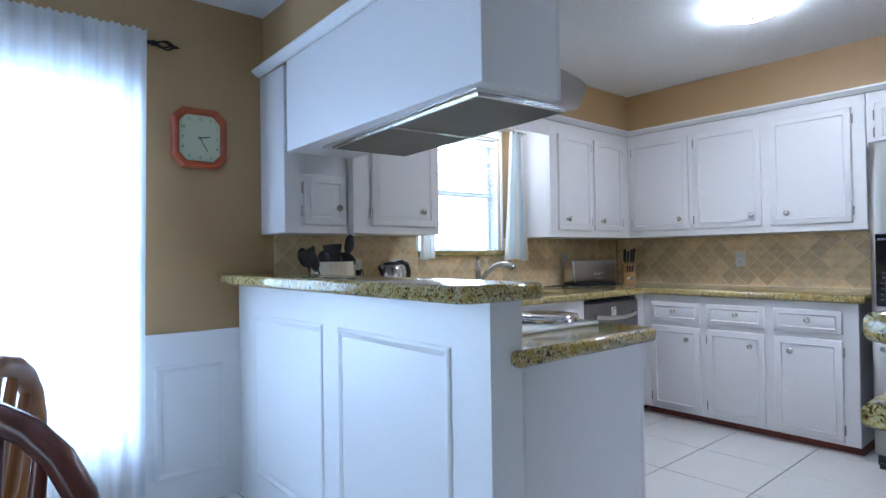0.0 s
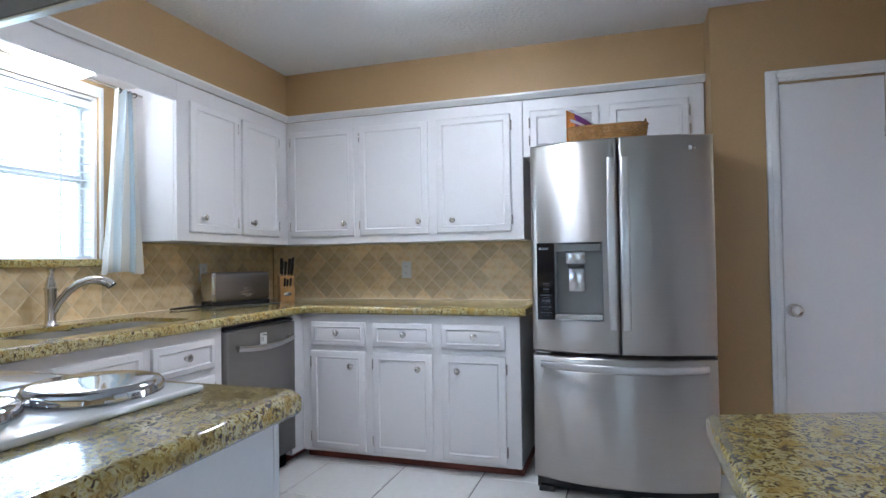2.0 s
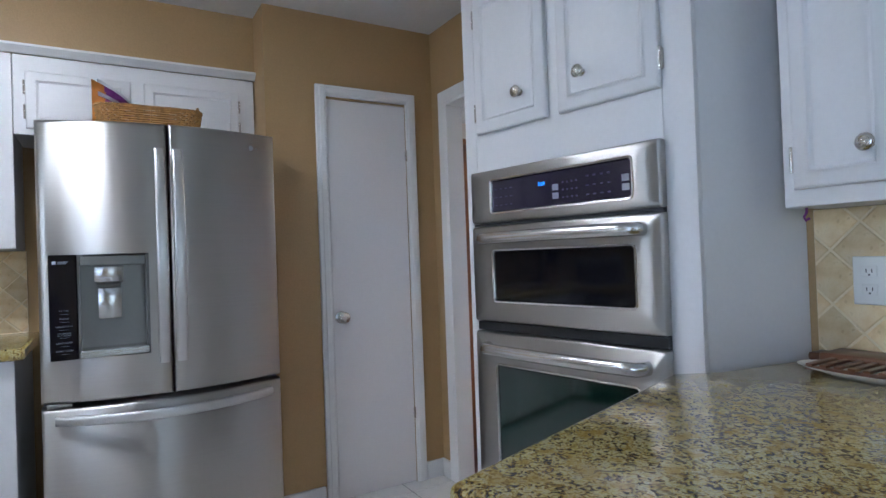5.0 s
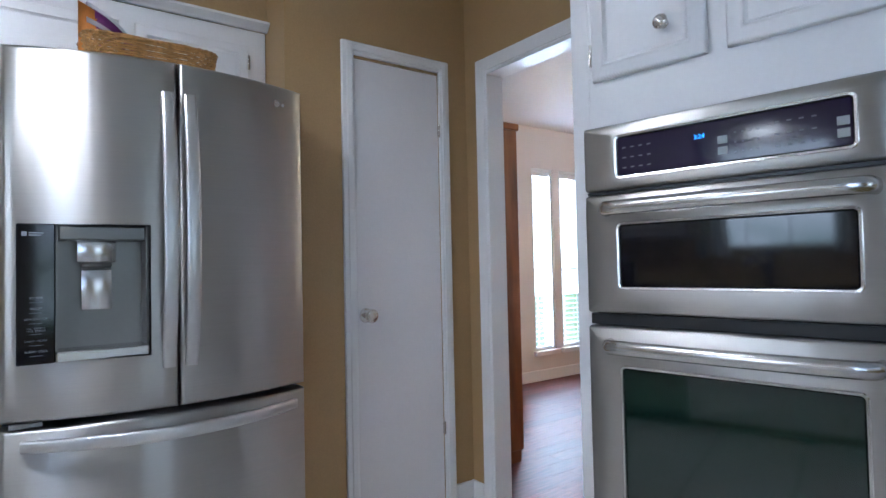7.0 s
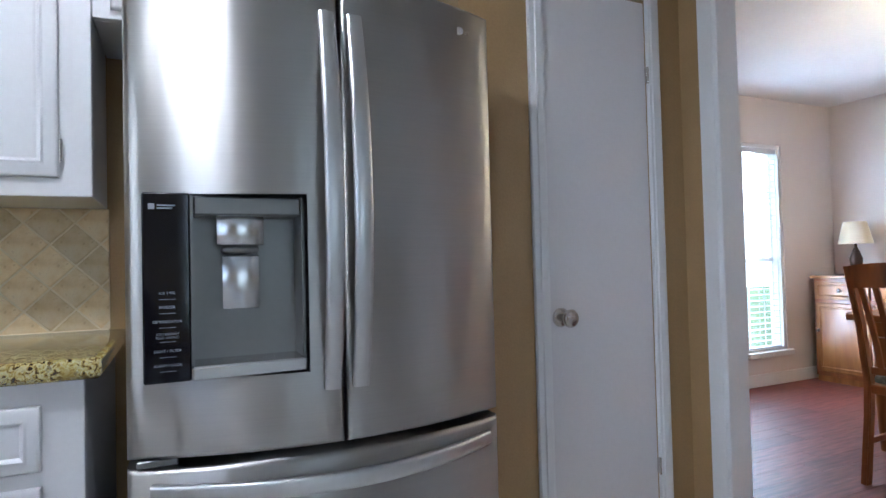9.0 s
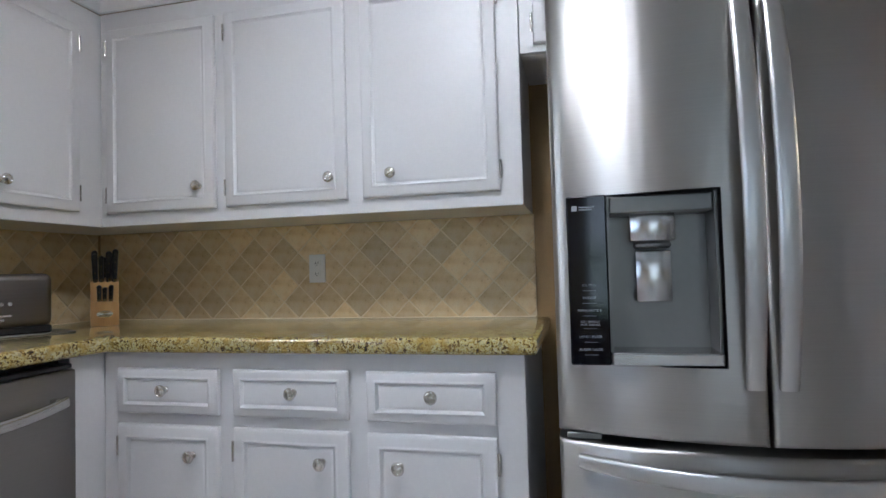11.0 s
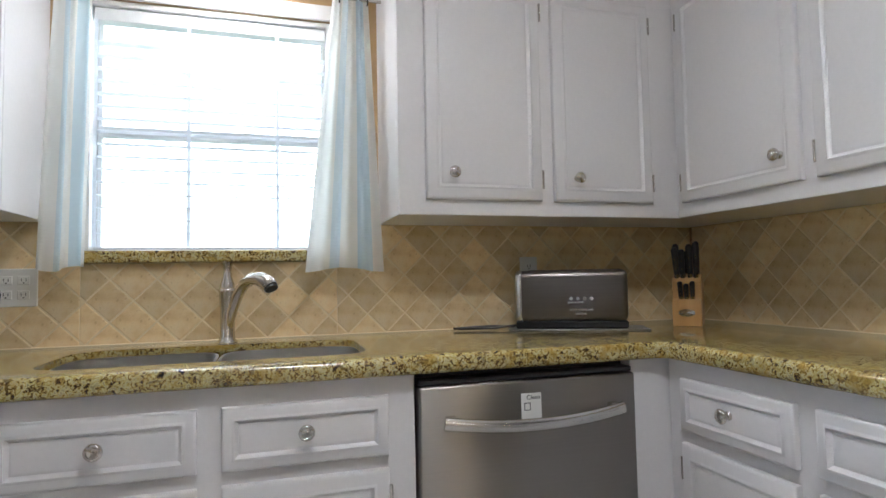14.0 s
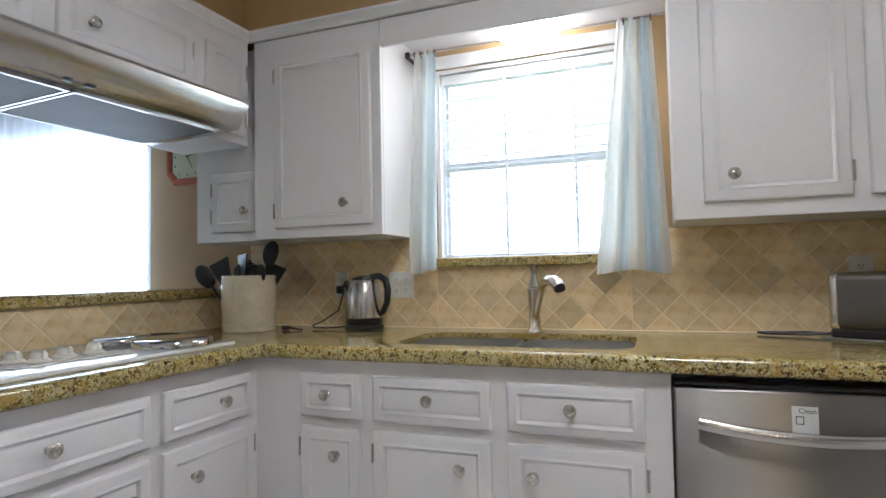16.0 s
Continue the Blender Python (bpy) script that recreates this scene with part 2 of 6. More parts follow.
def glass_material():
    m = bpy.data.materials.new("window glass")
    m.use_nodes = True
    n, l = m.node_tree.nodes, m.node_tree.links
    n.remove(n["Principled BSDF"])
    tr, gl, mx = n.new("ShaderNodeBsdfTransparent"), n.new("ShaderNodeBsdfGlossy"), n.new("ShaderNodeMixShader")
    gl.inputs["Roughness"].default_value = 0.02
    mx.inputs[0].default_value = 0.05
    l.new(tr.outputs[0], mx.inputs[1])
    l.new(gl.outputs[0], mx.inputs[2])
    l.new(mx.outputs[0], n["Material Output"].inputs["Surface"])
    return m


GLASS = glass_material()


def cloth(name, stops=None, color=(0.8, 0.8, 0.8), clear=0.0, scale=1.0, weave=0.25, through_light=0.5):
    """Thin cloth: part diffuse, part light coming through, and part open weave. stops: stripes across it."""
    m = bpy.data.materials.new(name)
    m.use_nodes = True
    n, l = m.node_tree.nodes, m.node_tree.links
    n.remove(n["Principled BSDF"])
    df, tl, tr = n.new("ShaderNodeBsdfDiffuse"), n.new("ShaderNodeBsdfTranslucent"), n.new("ShaderNodeBsdfTransparent")
    m1, m2 = n.new("ShaderNodeMixShader"), n.new("ShaderNodeMixShader")
    m1.inputs[0].default_value = through_light
    m2.inputs[0].default_value = clear
    tc = n.new("ShaderNodeTexCoord")
    if clear:
        nz = n.new("ShaderNodeTexNoise")
        nz.inputs["Scale"].default_value = 7
        nz.inputs["Detail"].default_value = 3
        rg = n.new("ShaderNodeMapRange")
        rg.inputs["To Min"].default_value, rg.inputs["To Max"].default_value = clear - weave, clear + weave
        mp = n.new("ShaderNodeMapping")
        mp.inputs["Scale"].default_value = (6, 6, 0.3)
        l.new(tc.outputs["Object"], mp.inputs[0])
        l.new(mp.outputs[0], nz.inputs["Vector"])
        l.new(nz.outputs["Fac"], rg.inputs["Value"])
        l.new(rg.outputs[0], m2.inputs[0])
    for s in (df, tl):
        s.inputs["Color"].default_value = (*color, 1)
    if stops:
        sep = n.new("ShaderNodeSeparateXYZ")
        l.new(tc.outputs["UV"], sep.inputs[0])
        mul = n.new("ShaderNodeMath")
        mul.operation = "MULTIPLY"
        mul.inputs[1].default_value = scale
        frac = n.new("ShaderNodeMath")
        frac.operation = "FRACT"
        l.new(sep.outputs["X"], mul.inputs[0])
        l.new(mul.outputs[0], frac.inputs[0])
        cr = n.new("ShaderNodeValToRGB")
        cr.color_ramp.interpolation = "CONSTANT"
        for _ in range(len(stops) - 2):
            cr.color_ramp.elements.new(0.5)
        for e, (p, c) in zip(cr.color_ramp.elements, stops):
            e.position, e.color = p, (*c, 1)
        l.new(frac.outputs[0], cr.inputs["Fac"])
        for s in (df, tl):
            l.new(cr.outputs["Color"], s.inputs["Color"])
    l.new(df.outputs[0], m1.inputs[1])
    l.new(tl.outputs[0], m1.inputs[2])
    l.new(m1.outputs[0], m2.inputs[1])
    l.new(tr.outputs[0], m2.inputs[2])
    l.new(m2.outputs[0], n["Material Output"].inputs["Surface"])
    return m


CURTAIN = cloth("striped cotton", [(0, (0.86, 0.86, 0.83)), (0.30, (0.70, 0.78, 0.82)), (0.42, (0.85, 0.84, 0.80)), (0.66, (0.62, 0.73, 0.79)), (0.88, (0.84, 0.82, 0.77))], scale=1.0)
TAPE = cloth("white woven tape", color=(0.85, 0.87, 0.90))
SLAT = cloth("white thin slat", color=(0.95, 0.96, 0.98), through_light=0.62)
SHEER = cloth("white sheer voile", color=(0.82, 0.85, 0.90), clear=0.26, weave=0.14)


# ---- mesh helpers ----
def part(name, bm, mat, parent=None, label="", smooth=False, kind="", category=""):
    """One bmesh becomes ONE mesh object, under a thing or a part."""
    me = bpy.data.meshes.new(name)
    bm.normal_update()
    bm.to_mesh(me)
    bm.free()
    me.materials.append(mat)
    if smooth:
        me.polygons.foreach_set("use_smooth", [True] * len(me.polygons))
        if smooth != "all":
            me.set_sharp_from_angle(angle=radians(50))
    ob = new(name, me)
    if parent:
        ob.parent = parent
    return tagged(ob, label, category, "", kind)


def thing(name, label, category, m=None, group=""):
    ob = new(name)
    ob.empty_display_size = 0.05
    if m is not None:
        ob.matrix_world = m
    return tagged(ob, label, category, group)


def box(bm, x0, x1, y0, y1, z0, z1, bevel=0.0, seg=1):
    """A box, with its edges rounded."""
    x0, x1, y0, y1, z0, z1 = min(x0, x1), max(x0, x1), min(y0, y1), max(y0, y1), min(z0, z1), max(z0, z1)
    r = bmesh.ops.create_cube(bm, size=1, matrix=Matrix.LocRotScale(((x0 + x1) / 2, (y0 + y1) / 2, (z0 + z1) / 2), None, (x1 - x0, y1 - y0, z1 - z0)))
    if bevel:
        edges = list({e for v in r["verts"] for e in v.link_edges})
        bmesh.ops.bevel(bm, geom=edges, offset=bevel, segments=seg, profile=0.5, affect="EDGES")
    return bm


def boxes(*rows, bevel=0.0, seg=1):
    bm = bmesh.new()
    for r in rows:
        box(bm, *r, bevel=bevel, seg=seg)
    return bm


def prism(points, z0, z1, bevel=0.0, seg=2):
    """A flat outline drawn out upwards."""
    bm = bmesh.new()
    lo = [bm.verts.new((x, y, z0)) for x, y in points]
    hi = [bm.verts.new((x, y, z1)) for x, y in points]
    bm.faces.new(lo[::-1])
    bm.faces.new(hi)
    for i in range(len(points)):
        j = (i + 1) % len(points)
        bm.faces.new((lo[i], lo[j], hi[j], hi[i]))
    bmesh.ops.recalc_face_normals(bm, faces=bm.faces)
    if bevel:
        rims = [e for e in bm.edges if abs(e.verts[0].co.z - e.verts[1].co.z) < 1e-6]
        bmesh.ops.bevel(bm, geom=rims, offset=bevel, segments=seg, profile=0.5, affect="EDGES")
    return bm


def turned(profile, steps=24, m=None, bm=None):
    """A turned shape about z from (radius, height) pairs."""
    bm = bm or bmesh.new()
    rings = []
    for r, z in profile:
        if r < 1e-5:
            rings.append([bm.verts.new((0, 0, z))])
        else:
            rings.append([bm.verts.new((r * math.cos(2 * math.pi * i / steps), r * math.sin(2 * math.pi * i / steps), z)) for i in range(steps)])
    for a, b in zip(rings, rings[1:]):
        for i in range(steps):
            j = (i + 1) % steps
            if len(a) == 1 and len(b) > 1:
                bm.faces.new((a[0], b[i], b[j]))
            elif len(b) == 1 and len(a) > 1:
                bm.faces.new((a[i], b[0], a[j]))
            elif len(a) > 1:
                bm.faces.new((a[i], b[i], b[j], a[j]))
    verts = [v for r in rings for v in r]
    if m is not None:
        bmesh.ops.transform(bm, matrix=m, verts=verts)
    bmesh.ops.recalc_face_normals(bm, faces=bm.faces)
    return bm


def tube(points, radius, steps=8, bm=None, flat=1.0, caps=True):
    """A round bar that follows points; radius may be a list. flat squashes it across."""
    bm = bm or bmesh.new()
    pts = [Vector(p) for p in points]
    rad = radius if isinstance(radius, (list, tuple)) else [radius] * len(pts)
    up, rings = None, []
    for i, p in enumerate(pts):
        d = (pts[min(i + 1, len(pts) - 1)] - pts[max(i - 1, 0)]).normalized()
        if up is None:
            up = d.orthogonal().normalized() if abs(d.z) > 0.9 else Vector((0, 0, 1))
        a = d.cross(up).normalized()
        up = a.cross(d).normalized()
        rings.append([bm.verts.new(p + a * (rad[i] * flat * math.cos(2 * math.pi * k / steps)) + up * (rad[i] * math.sin(2 * math.pi * k / steps))) for k in range(steps)])
    for a, b in zip(rings, rings[1:]):
        for k in range(steps):
            j = (k + 1) % steps
            bm.faces.new((a[k], a[j], b[j], b[k]))
    if caps:
        bm.faces.new(rings[0][::-1])
        bm.faces.new(rings[-1])
    bmesh.ops.recalc_face_normals(bm, faces=bm.faces)
    return bm


def arc(p0, p1, bulge, n=10):
    """Points from p0 to p1 that bow out by the vector bulge."""
    p0, p1, bulge = Vector(p0), Vector(p1), Vector(bulge)
    return [p0.lerp(p1, i / n) + bulge * (1 - (2 * i / n - 1) ** 2) for i in range(n + 1)]


def panel(w, h, loops, x0=0.0, z0=0.0, y=0.0):
    """A moulded board in the plane y, facing -y: nested rectangles, each (inset, how far it stands out)."""
    bm = bmesh.new()
    rings = []
    for inset, out in loops:
        rings.append([bm.verts.new((x0 + a, y - out, z0 + b)) for a, b in ((inset, inset), (w - inset, inset), (w - inset, h - inset), (inset, h - inset))])
    for a, b in zip(rings, rings[1:]):
        for i in range(4):
            j = (i + 1) % 4
            bm.faces.new((a[i], a[j], b[j], b[i]))
    bm.faces.new(rings[-1])
    bm.faces.new(rings[0][::-1])
    bmesh.ops.recalc_face_normals(bm, faces=bm.faces)
    return bm


DOOR = [(0, 0), (0, 0.012), (0.003, 0.016), (0.009, 0.0185), (0.031, 0.0185), (0.034, 0.0220), (0.039, 0.0225), (0.043, 0.0175), (0.048, 0.0145), (0.052, 0.0165), (0.056, 0.0172)]
DRAWER = [(0, 0), (0, 0.012), (0.003, 0.016), (0.009, 0.0185), (0.021, 0.0185), (0.024, 0.0220), (0.029, 0.0225), (0.033, 0.0170), (0.037, 0.0140), (0.041, 0.0162), (0.045, 0.0170)]
KNOB = [(0, 0), (0.011, 0.0), (0.011, 0.003), (0.007, 0.006), (0.006, 0.014), (0.013, 0.019), (0.0182, 0.023), (0.0190, 0.0265), (0.0165, 0.030), (0.0125, 0.0315), (0.0110, 0.0305), (0.006, 0.0325), (0, 0.0335)]


def knob(parent, x, y, z):
    bm = turned(KNOB, 16, Matrix.Translation((x, y, z)) @ Matrix.Rotation(radians(90), 4, "X"))
    return part("knob", bm, NICKEL, parent, "round satin nickel knob", smooth=True)


def hinge(parent, x, y, z):
    bm = boxes((x - 0.005, x + 0.005, y - 0.012, y, z - 0.027, z + 0.027), bevel=0.002)
    tube([(x, y - 0.012, z - 0.030), (x, y - 0.012, z + 0.030)], 0.0042, 8, bm)
    return part("hinge", bm, NICKEL, parent, "small nickel hinge", smooth=True)


def cabinet(label, m, w, depth, z0, z1, leaves, category="cabinet", toe=0.0, group="", cut=None):
    """A painted cabinet whose face looks along -y. leaves: (kind, x0, x1, z0, z1, knob x, knob z, hinge side)."""
    c = thing("cabinet", label, category, m, group)
    rows = [(0.0, w, -depth + 0.02, 0.0, z0 + toe, z1)] if not cut else cut
    for row in rows:
        part("carcass", boxes(row, bevel=0.002), PAINT, c)
    part("face_frame", face_frame(w, depth, z0 + toe, z1, leaves), PAINT, c)
    if toe:
        part("toe_kick", boxes((0.0, w, -depth + 0.06, -0.01, z0, z0 + toe)), TOE, c, "red brown toe kick board")
    for kind, x0, x1, a, b, kx, kz, side in leaves:
        lp = DRAWER if kind == "drawer" else DOOR
        d = part(kind, panel(x1 - x0, b - a, lp, x0, a, -depth - 0.0015), PAINT, c, smooth=True)
        if kx is not None:
            knob(d, kx, -depth - 0.018, kz)
        if side:
            hx = x0 - 0.004 if side == "L" else x1 + 0.004
            for hz in ((a + 0.07, b - 0.07) if b - a > 0.2 else ()):
                hinge(d, hx, -depth - 0.001, hz)
    return c


def face_frame(w, depth, z0, z1, leaves):
    return boxes((0.0, w, -depth, -depth + 0.0195, z0, z1), bevel=0.002)


def structure(name, bm, mat, label="", **kw):
    return part(name, bm, mat, None, label, kind="structure", **kw)


# ---- the large structure ----
structure("wall_north", boxes((-7.0, -5.75, 0, 0.14, FLOOR, CEIL), (-5.75, -3.95, 0, 0.14, FLOOR, 0.28), (-5.75, -3.95, 0, 0.14, 2.03, CEIL), (-3.95, -2.305, 0, 0.14, FLOOR, CEIL),
                              (-2.305, -1.52, 0, 0.14, FLOOR, 1.19), (-2.305, -1.52, 0, 0.14, 2.03, CEIL), (-1.52, 0.14, 0, 0.14, FLOOR, CEIL)), TAN, "tan painted wall above a white wainscot")
structure("wall_east", boxes((0, 0.14, -3.05, 0, FLOOR, CEIL)), TAN, "tan painted wall")
for row in ((-0.545, -0.43, -3.30, -2.995, FLOOR, CEIL), (-0.545, -0.43, -3.93, -3.755, FLOOR, CEIL), (-0.545, -0.43, -3.755, -3.30, 2.035, CEIL), (-0.43, 0.0, -3.05, -2.995, FLOOR, CEIL)):
    structure("wall_pantry", boxes(row), TAN, "tan painted wall beside the pantry door")
structure("wall_south", boxes((-0.70, -0.43, -4.01, -3.93, FLOOR, CEIL), (-1.60, -0.70, -4.01, -3.93, 2.035, CEIL), (-3.40, -1.60, -4.01, -3.93, FLOOR, CEIL), (-0.43, 1.39, -4.01, -3.93, FLOOR, CEIL)), TAN, "tan painted wall with a wide doorway")
structure("wall_nook", boxes((-3.40, -2.56, -3.93, -3.88, FLOOR, CEIL)), TAN, "tan painted wall behind the side counter")
structure("wall_west_room_side", boxes((-3.52, -3.40, -5.6, -3.93, FLOOR, CEIL), (-7.0, -3.52, -5.72, -5.6, FLOOR, CEIL)), TAN)
# out of view; its opening is made for the added west window
structure("wall_west", boxes((-7.14, -7.0, -5.72, -4.2, FLOOR, CEIL), (-7.14, -7.0, -2.2, 0.14, FLOOR, CEIL), (-7.14, -7.0, -4.2, -2.2, FLOOR, 0.4), (-7.14, -7.0, -4.2, -2.2, 2.1, CEIL)), TAN)
structure("ceiling", boxes((-7.14, 1.39, -7.9, 0.14, CEIL, CEIL + 0.12)), CEILING, "white lightly textured ceiling")
structure("floor", boxes((-7.14, 0.14, -4.0, 0.14, FLOOR - 0.12, FLOOR - 0.004), (-7.14, -3.4, -5.72, -4.0, FLOOR - 0.12, FLOOR - 0.004)), FGROUT, "white square floor tiles with dark joints")
structure("dining_floor", boxes((-3.40, 1.39, -7.9, -4.0, FLOOR - 0.12, FLOOR - 0.006)), WOODF, "red brown wooden floor")
structure("dining_wall_east", boxes((1.25, 1.39, -6.16, -4.01, FLOOR, CEIL), (1.25, 1.39, -6.55, -6.46, 0.26, 2.06), (1.25, 1.39, -7.9, -7.06, FLOOR, CEIL), (1.25, 1.39, -7.06, -6.16, FLOOR, 0.26), (1.25, 1.39, -7.06, -6.16, 2.06, CEIL)), CWALL, "pale cream wall with two tall windows")
structure("dining_wall_south", boxes((-3.52, 1.25, -7.90, -7.76, FLOOR, CEIL), (-3.52, -3.40, -7.76, -5.6, FLOOR, CEIL)), CWALL, "pale cream wall")
structure("dining_wall_north", boxes((-0.70, 1.25, -4.022, -4.01, FLOOR, CEIL), (-3.40, -1.60, -4.022, -4.01, FLOOR, CEIL), (-1.60, -0.70, -4.022, -4.01, 2.035, CEIL)), CWALL)
structure("baseboard", boxes((1.232, 1.25, -7.75, -4.07, FLOOR, 0.075), (-0.5, 1.232, -7.76, -7.742, FLOOR, 0.075), bevel=0.004), TRIMW, "white baseboard")
structure("baseboard", boxes((-0.563, -0.545, -3.235, -2.995, FLOOR, 0.065), (-0.563, -0.545, -3.93, -3.81, FLOOR, 0.065), (-0.64, -0.563, -3.93, -3.912, FLOOR, 0.065), bevel=0.004), TRIMW, "white baseboard")
structure("ground", boxes((-80, 80, -80, 80, -0.45, -0.35)), GRASS, "sunlit lawn outside the windows")

# soffit over the cabinets
for row in ((-3.34, -0.345, -0.345, 0), (-0.345, 0, -2.995, 0), (-3.37, -3.05, -1.70, -0.345), (-2.54, -1.66, -3.93, -3.62), (-3.39, -2.54, -3.88, -3.71)):
    structure("soffit", boxes((*row, 2.17, CEIL)), TAN, "tan painted soffit above the cabinets")


def cornice(points, name="trim"):
    """A white moulding run along the tops of the cabinets; points are (x, y) of its outer edge."""
    bm = bmesh.new()
    profile = [(-0.045, 2.138), (-0.030, 2.138), (-0.022, 2.146), (-0.006, 2.158), (0.0, 2.162), (0.0, 2.172), (-0.045, 2.172)]
    n = len(points)
    rings = []
    for i, p in enumerate(points):
        p = Vector(p)
        d0 = (p - Vector(points[i - 1])).normalized() if i else None
        d1 = (Vector(points[i + 1]) - p).normalized() if i < n - 1 else None
        n0 = Vector((d0.y, -d0.x)) if d0 else None
        n1 = Vector((d1.y, -d1.x)) if d1 else None
        nn = n0 if n1 is None else n1 if n0 is None else (n0 + n1) / (1 + n0.dot(n1))
        rings.append([bm.verts.new((p.x + nn.x * o, p.y + nn.y * o, z)) for o, z in profile])
    for a, b in zip(rings, rings[1:]):
        for k in range(len(profile)):
            j = (k + 1) % len(profile)
            bm.faces.new((a[k], a[j], b[j], b[k]))
    bm.faces.new(rings[0])
    bm.faces.new(rings[-1][::-1])
    bmesh.ops.recalc_face_normals(bm, faces=bm.faces)
    structure(name, bm, TRIMW, "white cornice moulding")


cornice([(-3.405, 0.0), (-3.465, -1.80), (-3.035, -1.80), (-2.985, -0.385), (-0.385, -0.385), (-0.385, -2.994)])
cornice([(-1.590, -3.93), (-1.655, -3.335), (-2.565, -3.49), (-2.60, -3.66), (-3.39, -3.66)])

# half wall of the peninsula, its panelling, and the wainscot
structure("wall_peninsula", prism([(-3.485, 0), (-3.52, -1.875), (-3.405, -1.885), (-3.365, 0)][::-1], FLOOR, 1.048, 0.002), TRIMW, "white panelled half wall of the peninsula")
RAIL = [(0, 0), (0.001, 0.002), (0.006, 0.005), (0.013, 0.0065), (0.020, 0.0045), (0.028, 0.002), (0.032, 0.0005)]


def moulding(m, w, h, label="white panel moulding"):
    bm = bmesh.new()
    rings = []
    for inset, out in RAIL:
        rings.append([bm.verts.new((a, -out, b)) for a, b in ((inset, inset), (w - inset, inset), (w - inset, h - inset), (inset, h - inset))])
    for a, b in zip(rings, rings[1:]):
        for i in range(4):
            j = (i + 1) % 4
            bm.faces.new((a[i], a[j], b[j], b[i]))
    ob = part("panel_moulding", bm, TRIMW, None, label, kind="structure")
    ob.matrix_world = m


for ya, yb in ((-1.04, -1.71), (-0.20, -0.92)):
    moulding(pose(-3.4855 + 0.01867 * ya, ya, 0.12, 0, 0, -91.07), ya - yb, 0.785)
structure("wainscot", boxes((-3.95, -3.48, -0.016, 0, FLOOR, 0.815), (-7.0, -5.8, -0.016, 0, FLOOR, 0.82), bevel=0.002), TRIMW, "white wainscot below the tan wall")
moulding(pose(-3.90, -0.0165, 0.12), 0.33, 0.545)
structure("wall_south_peninsula", boxes((-3.55, -3.425, -3.93, -2.80, FLOOR, 1.048), bevel=0.002), TRIMW, "white half wall under the raised bar")

# door casings
structure("trim", boxes((-0.562, -0.545, -3.30, -3.243, FLOOR, 2.10), (-0.562, -0.545, -3.812, -3.755, FLOOR, 2.10), (-0.562, -0.545, -3.755, -3.30, 2.043, 2.10),
                        (-0.569, -0.562, -3.290, -3.262, FLOOR, 2.085), (-0.569, -0.562, -3.793, -3.765, FLOOR, 2.085), (-0.569, -0.562, -3.765, -3.29, 2.058, 2.085), bevel=0.003), TRIMW, "white door casing round the pantry door")
structure("trim", boxes((-0.705, -0.642, -3.93, -3.912, FLOOR, 2.10), (-1.633, -0.705, -3.93, -3.912, 2.036, 2.10), (-0.722, -0.700, -4.02, -3.915, FLOOR, 2.036), (-1.60, -0.722, -4.02, -3.915, 2.018, 2.036), (-1.62, -1.60, -4.02, -3.932, FLOOR, 2.036), bevel=0.003), TRIMW, "white doorway casing")

door = thing("door_1", "closed flat white pantry door with a round glass and nickel knob", "door", pose(-0.545, -3.30, 0, 0, 0, -90))
part("leaf", boxes((0.004, 0.451, -0.004, 0.034, FLOOR + 0.006, 2.03), bevel=0.002), PAINT, door)
kb = turned([(0, 0), (0.032, 0), (0.032, 0.004), (0.026, 0.009), (0.012, 0.012), (0.011, 0.034), (0.020, 0.040), (0.029, 0.050), (0.030, 0.058), (0.024, 0.066), (0.010, 0.069), (0, 0.069)], 20, Matrix.Translation((0.045, -0.004, 0.905)) @ Matrix.Rotation(radians(90), 4, "X"))
part("door_knob", kb, NICKEL, door, "round polished nickel knob", smooth=True)
for hz in (0.35, 1.76):
    hinge(door, 0.449, -0.006, hz)

# ---- counters ----
def counter(name, label, points, z0, z1, bevel=0.016, hole=None):
    bm = prism(points, z0, z1, bevel, 4)
    ob = part(name, bm, GRANITE, None, label, smooth=True, category="worktop")
    mx, my = (sum(p[q] for p in hole) / len(hole) for q in (0, 1)) if hole else (0, 0)
    for scale, top in ((1.0, z1 + 0.05), (1.06, z1 - 0.020)) if hole else ():
        cutter = part("cutter", prism([(mx + (x - mx) * scale, my + (y - my) * (2 * scale - 1)) for x, y in hole], z0 - 0.05, top, 0), GRANITE)
        mod = ob.modifiers.new("cut", "BOOLEAN")
        mod.operation, mod.solver, mod.object = "DIFFERENCE", "EXACT", cutter
        bpy.context.view_layer.update()
        me = bpy.data.meshes.new_from_object(ob.evaluated_get(bpy.context.evaluated_depsgraph_get()))
        ob.modifiers.clear()
        bpy.data.objects.remove(cutter)
        me.name = name
        me.set_sharp_from_angle(angle=radians(50))
        ob.data = me
    return ob


top = counter("worktop", "gold and brown speckled granite worktop with a thick rounded edge",
              [(-0.004, -0.004), (-3.362, -0.004), (-3.402, -1.888), (-3.455, -1.888), (-3.46, -1.925), (-2.755, -1.925), (-2.725, -1.89), (-2.705, -0.69), (-2.69, -0.678), (-0.70, -0.678), (-0.68, -0.69), (-0.68, -2.035), (-0.004, -2.035)][::-1], 0.862, 0.91,
              hole=[(-1.56, -0.185), (-2.18, -0.185), (-2.215, -0.195), (-2.245, -0.22), (-2.262, -0.26), (-2.262, -0.50), (-2.245, -0.54), (-2.20, -0.57), (-1.57, -0.57), (-1.525, -0.56), (-1.498, -0.53), (-1.487, -0.49), (-1.487, -0.25), (-1.51, -0.20)])
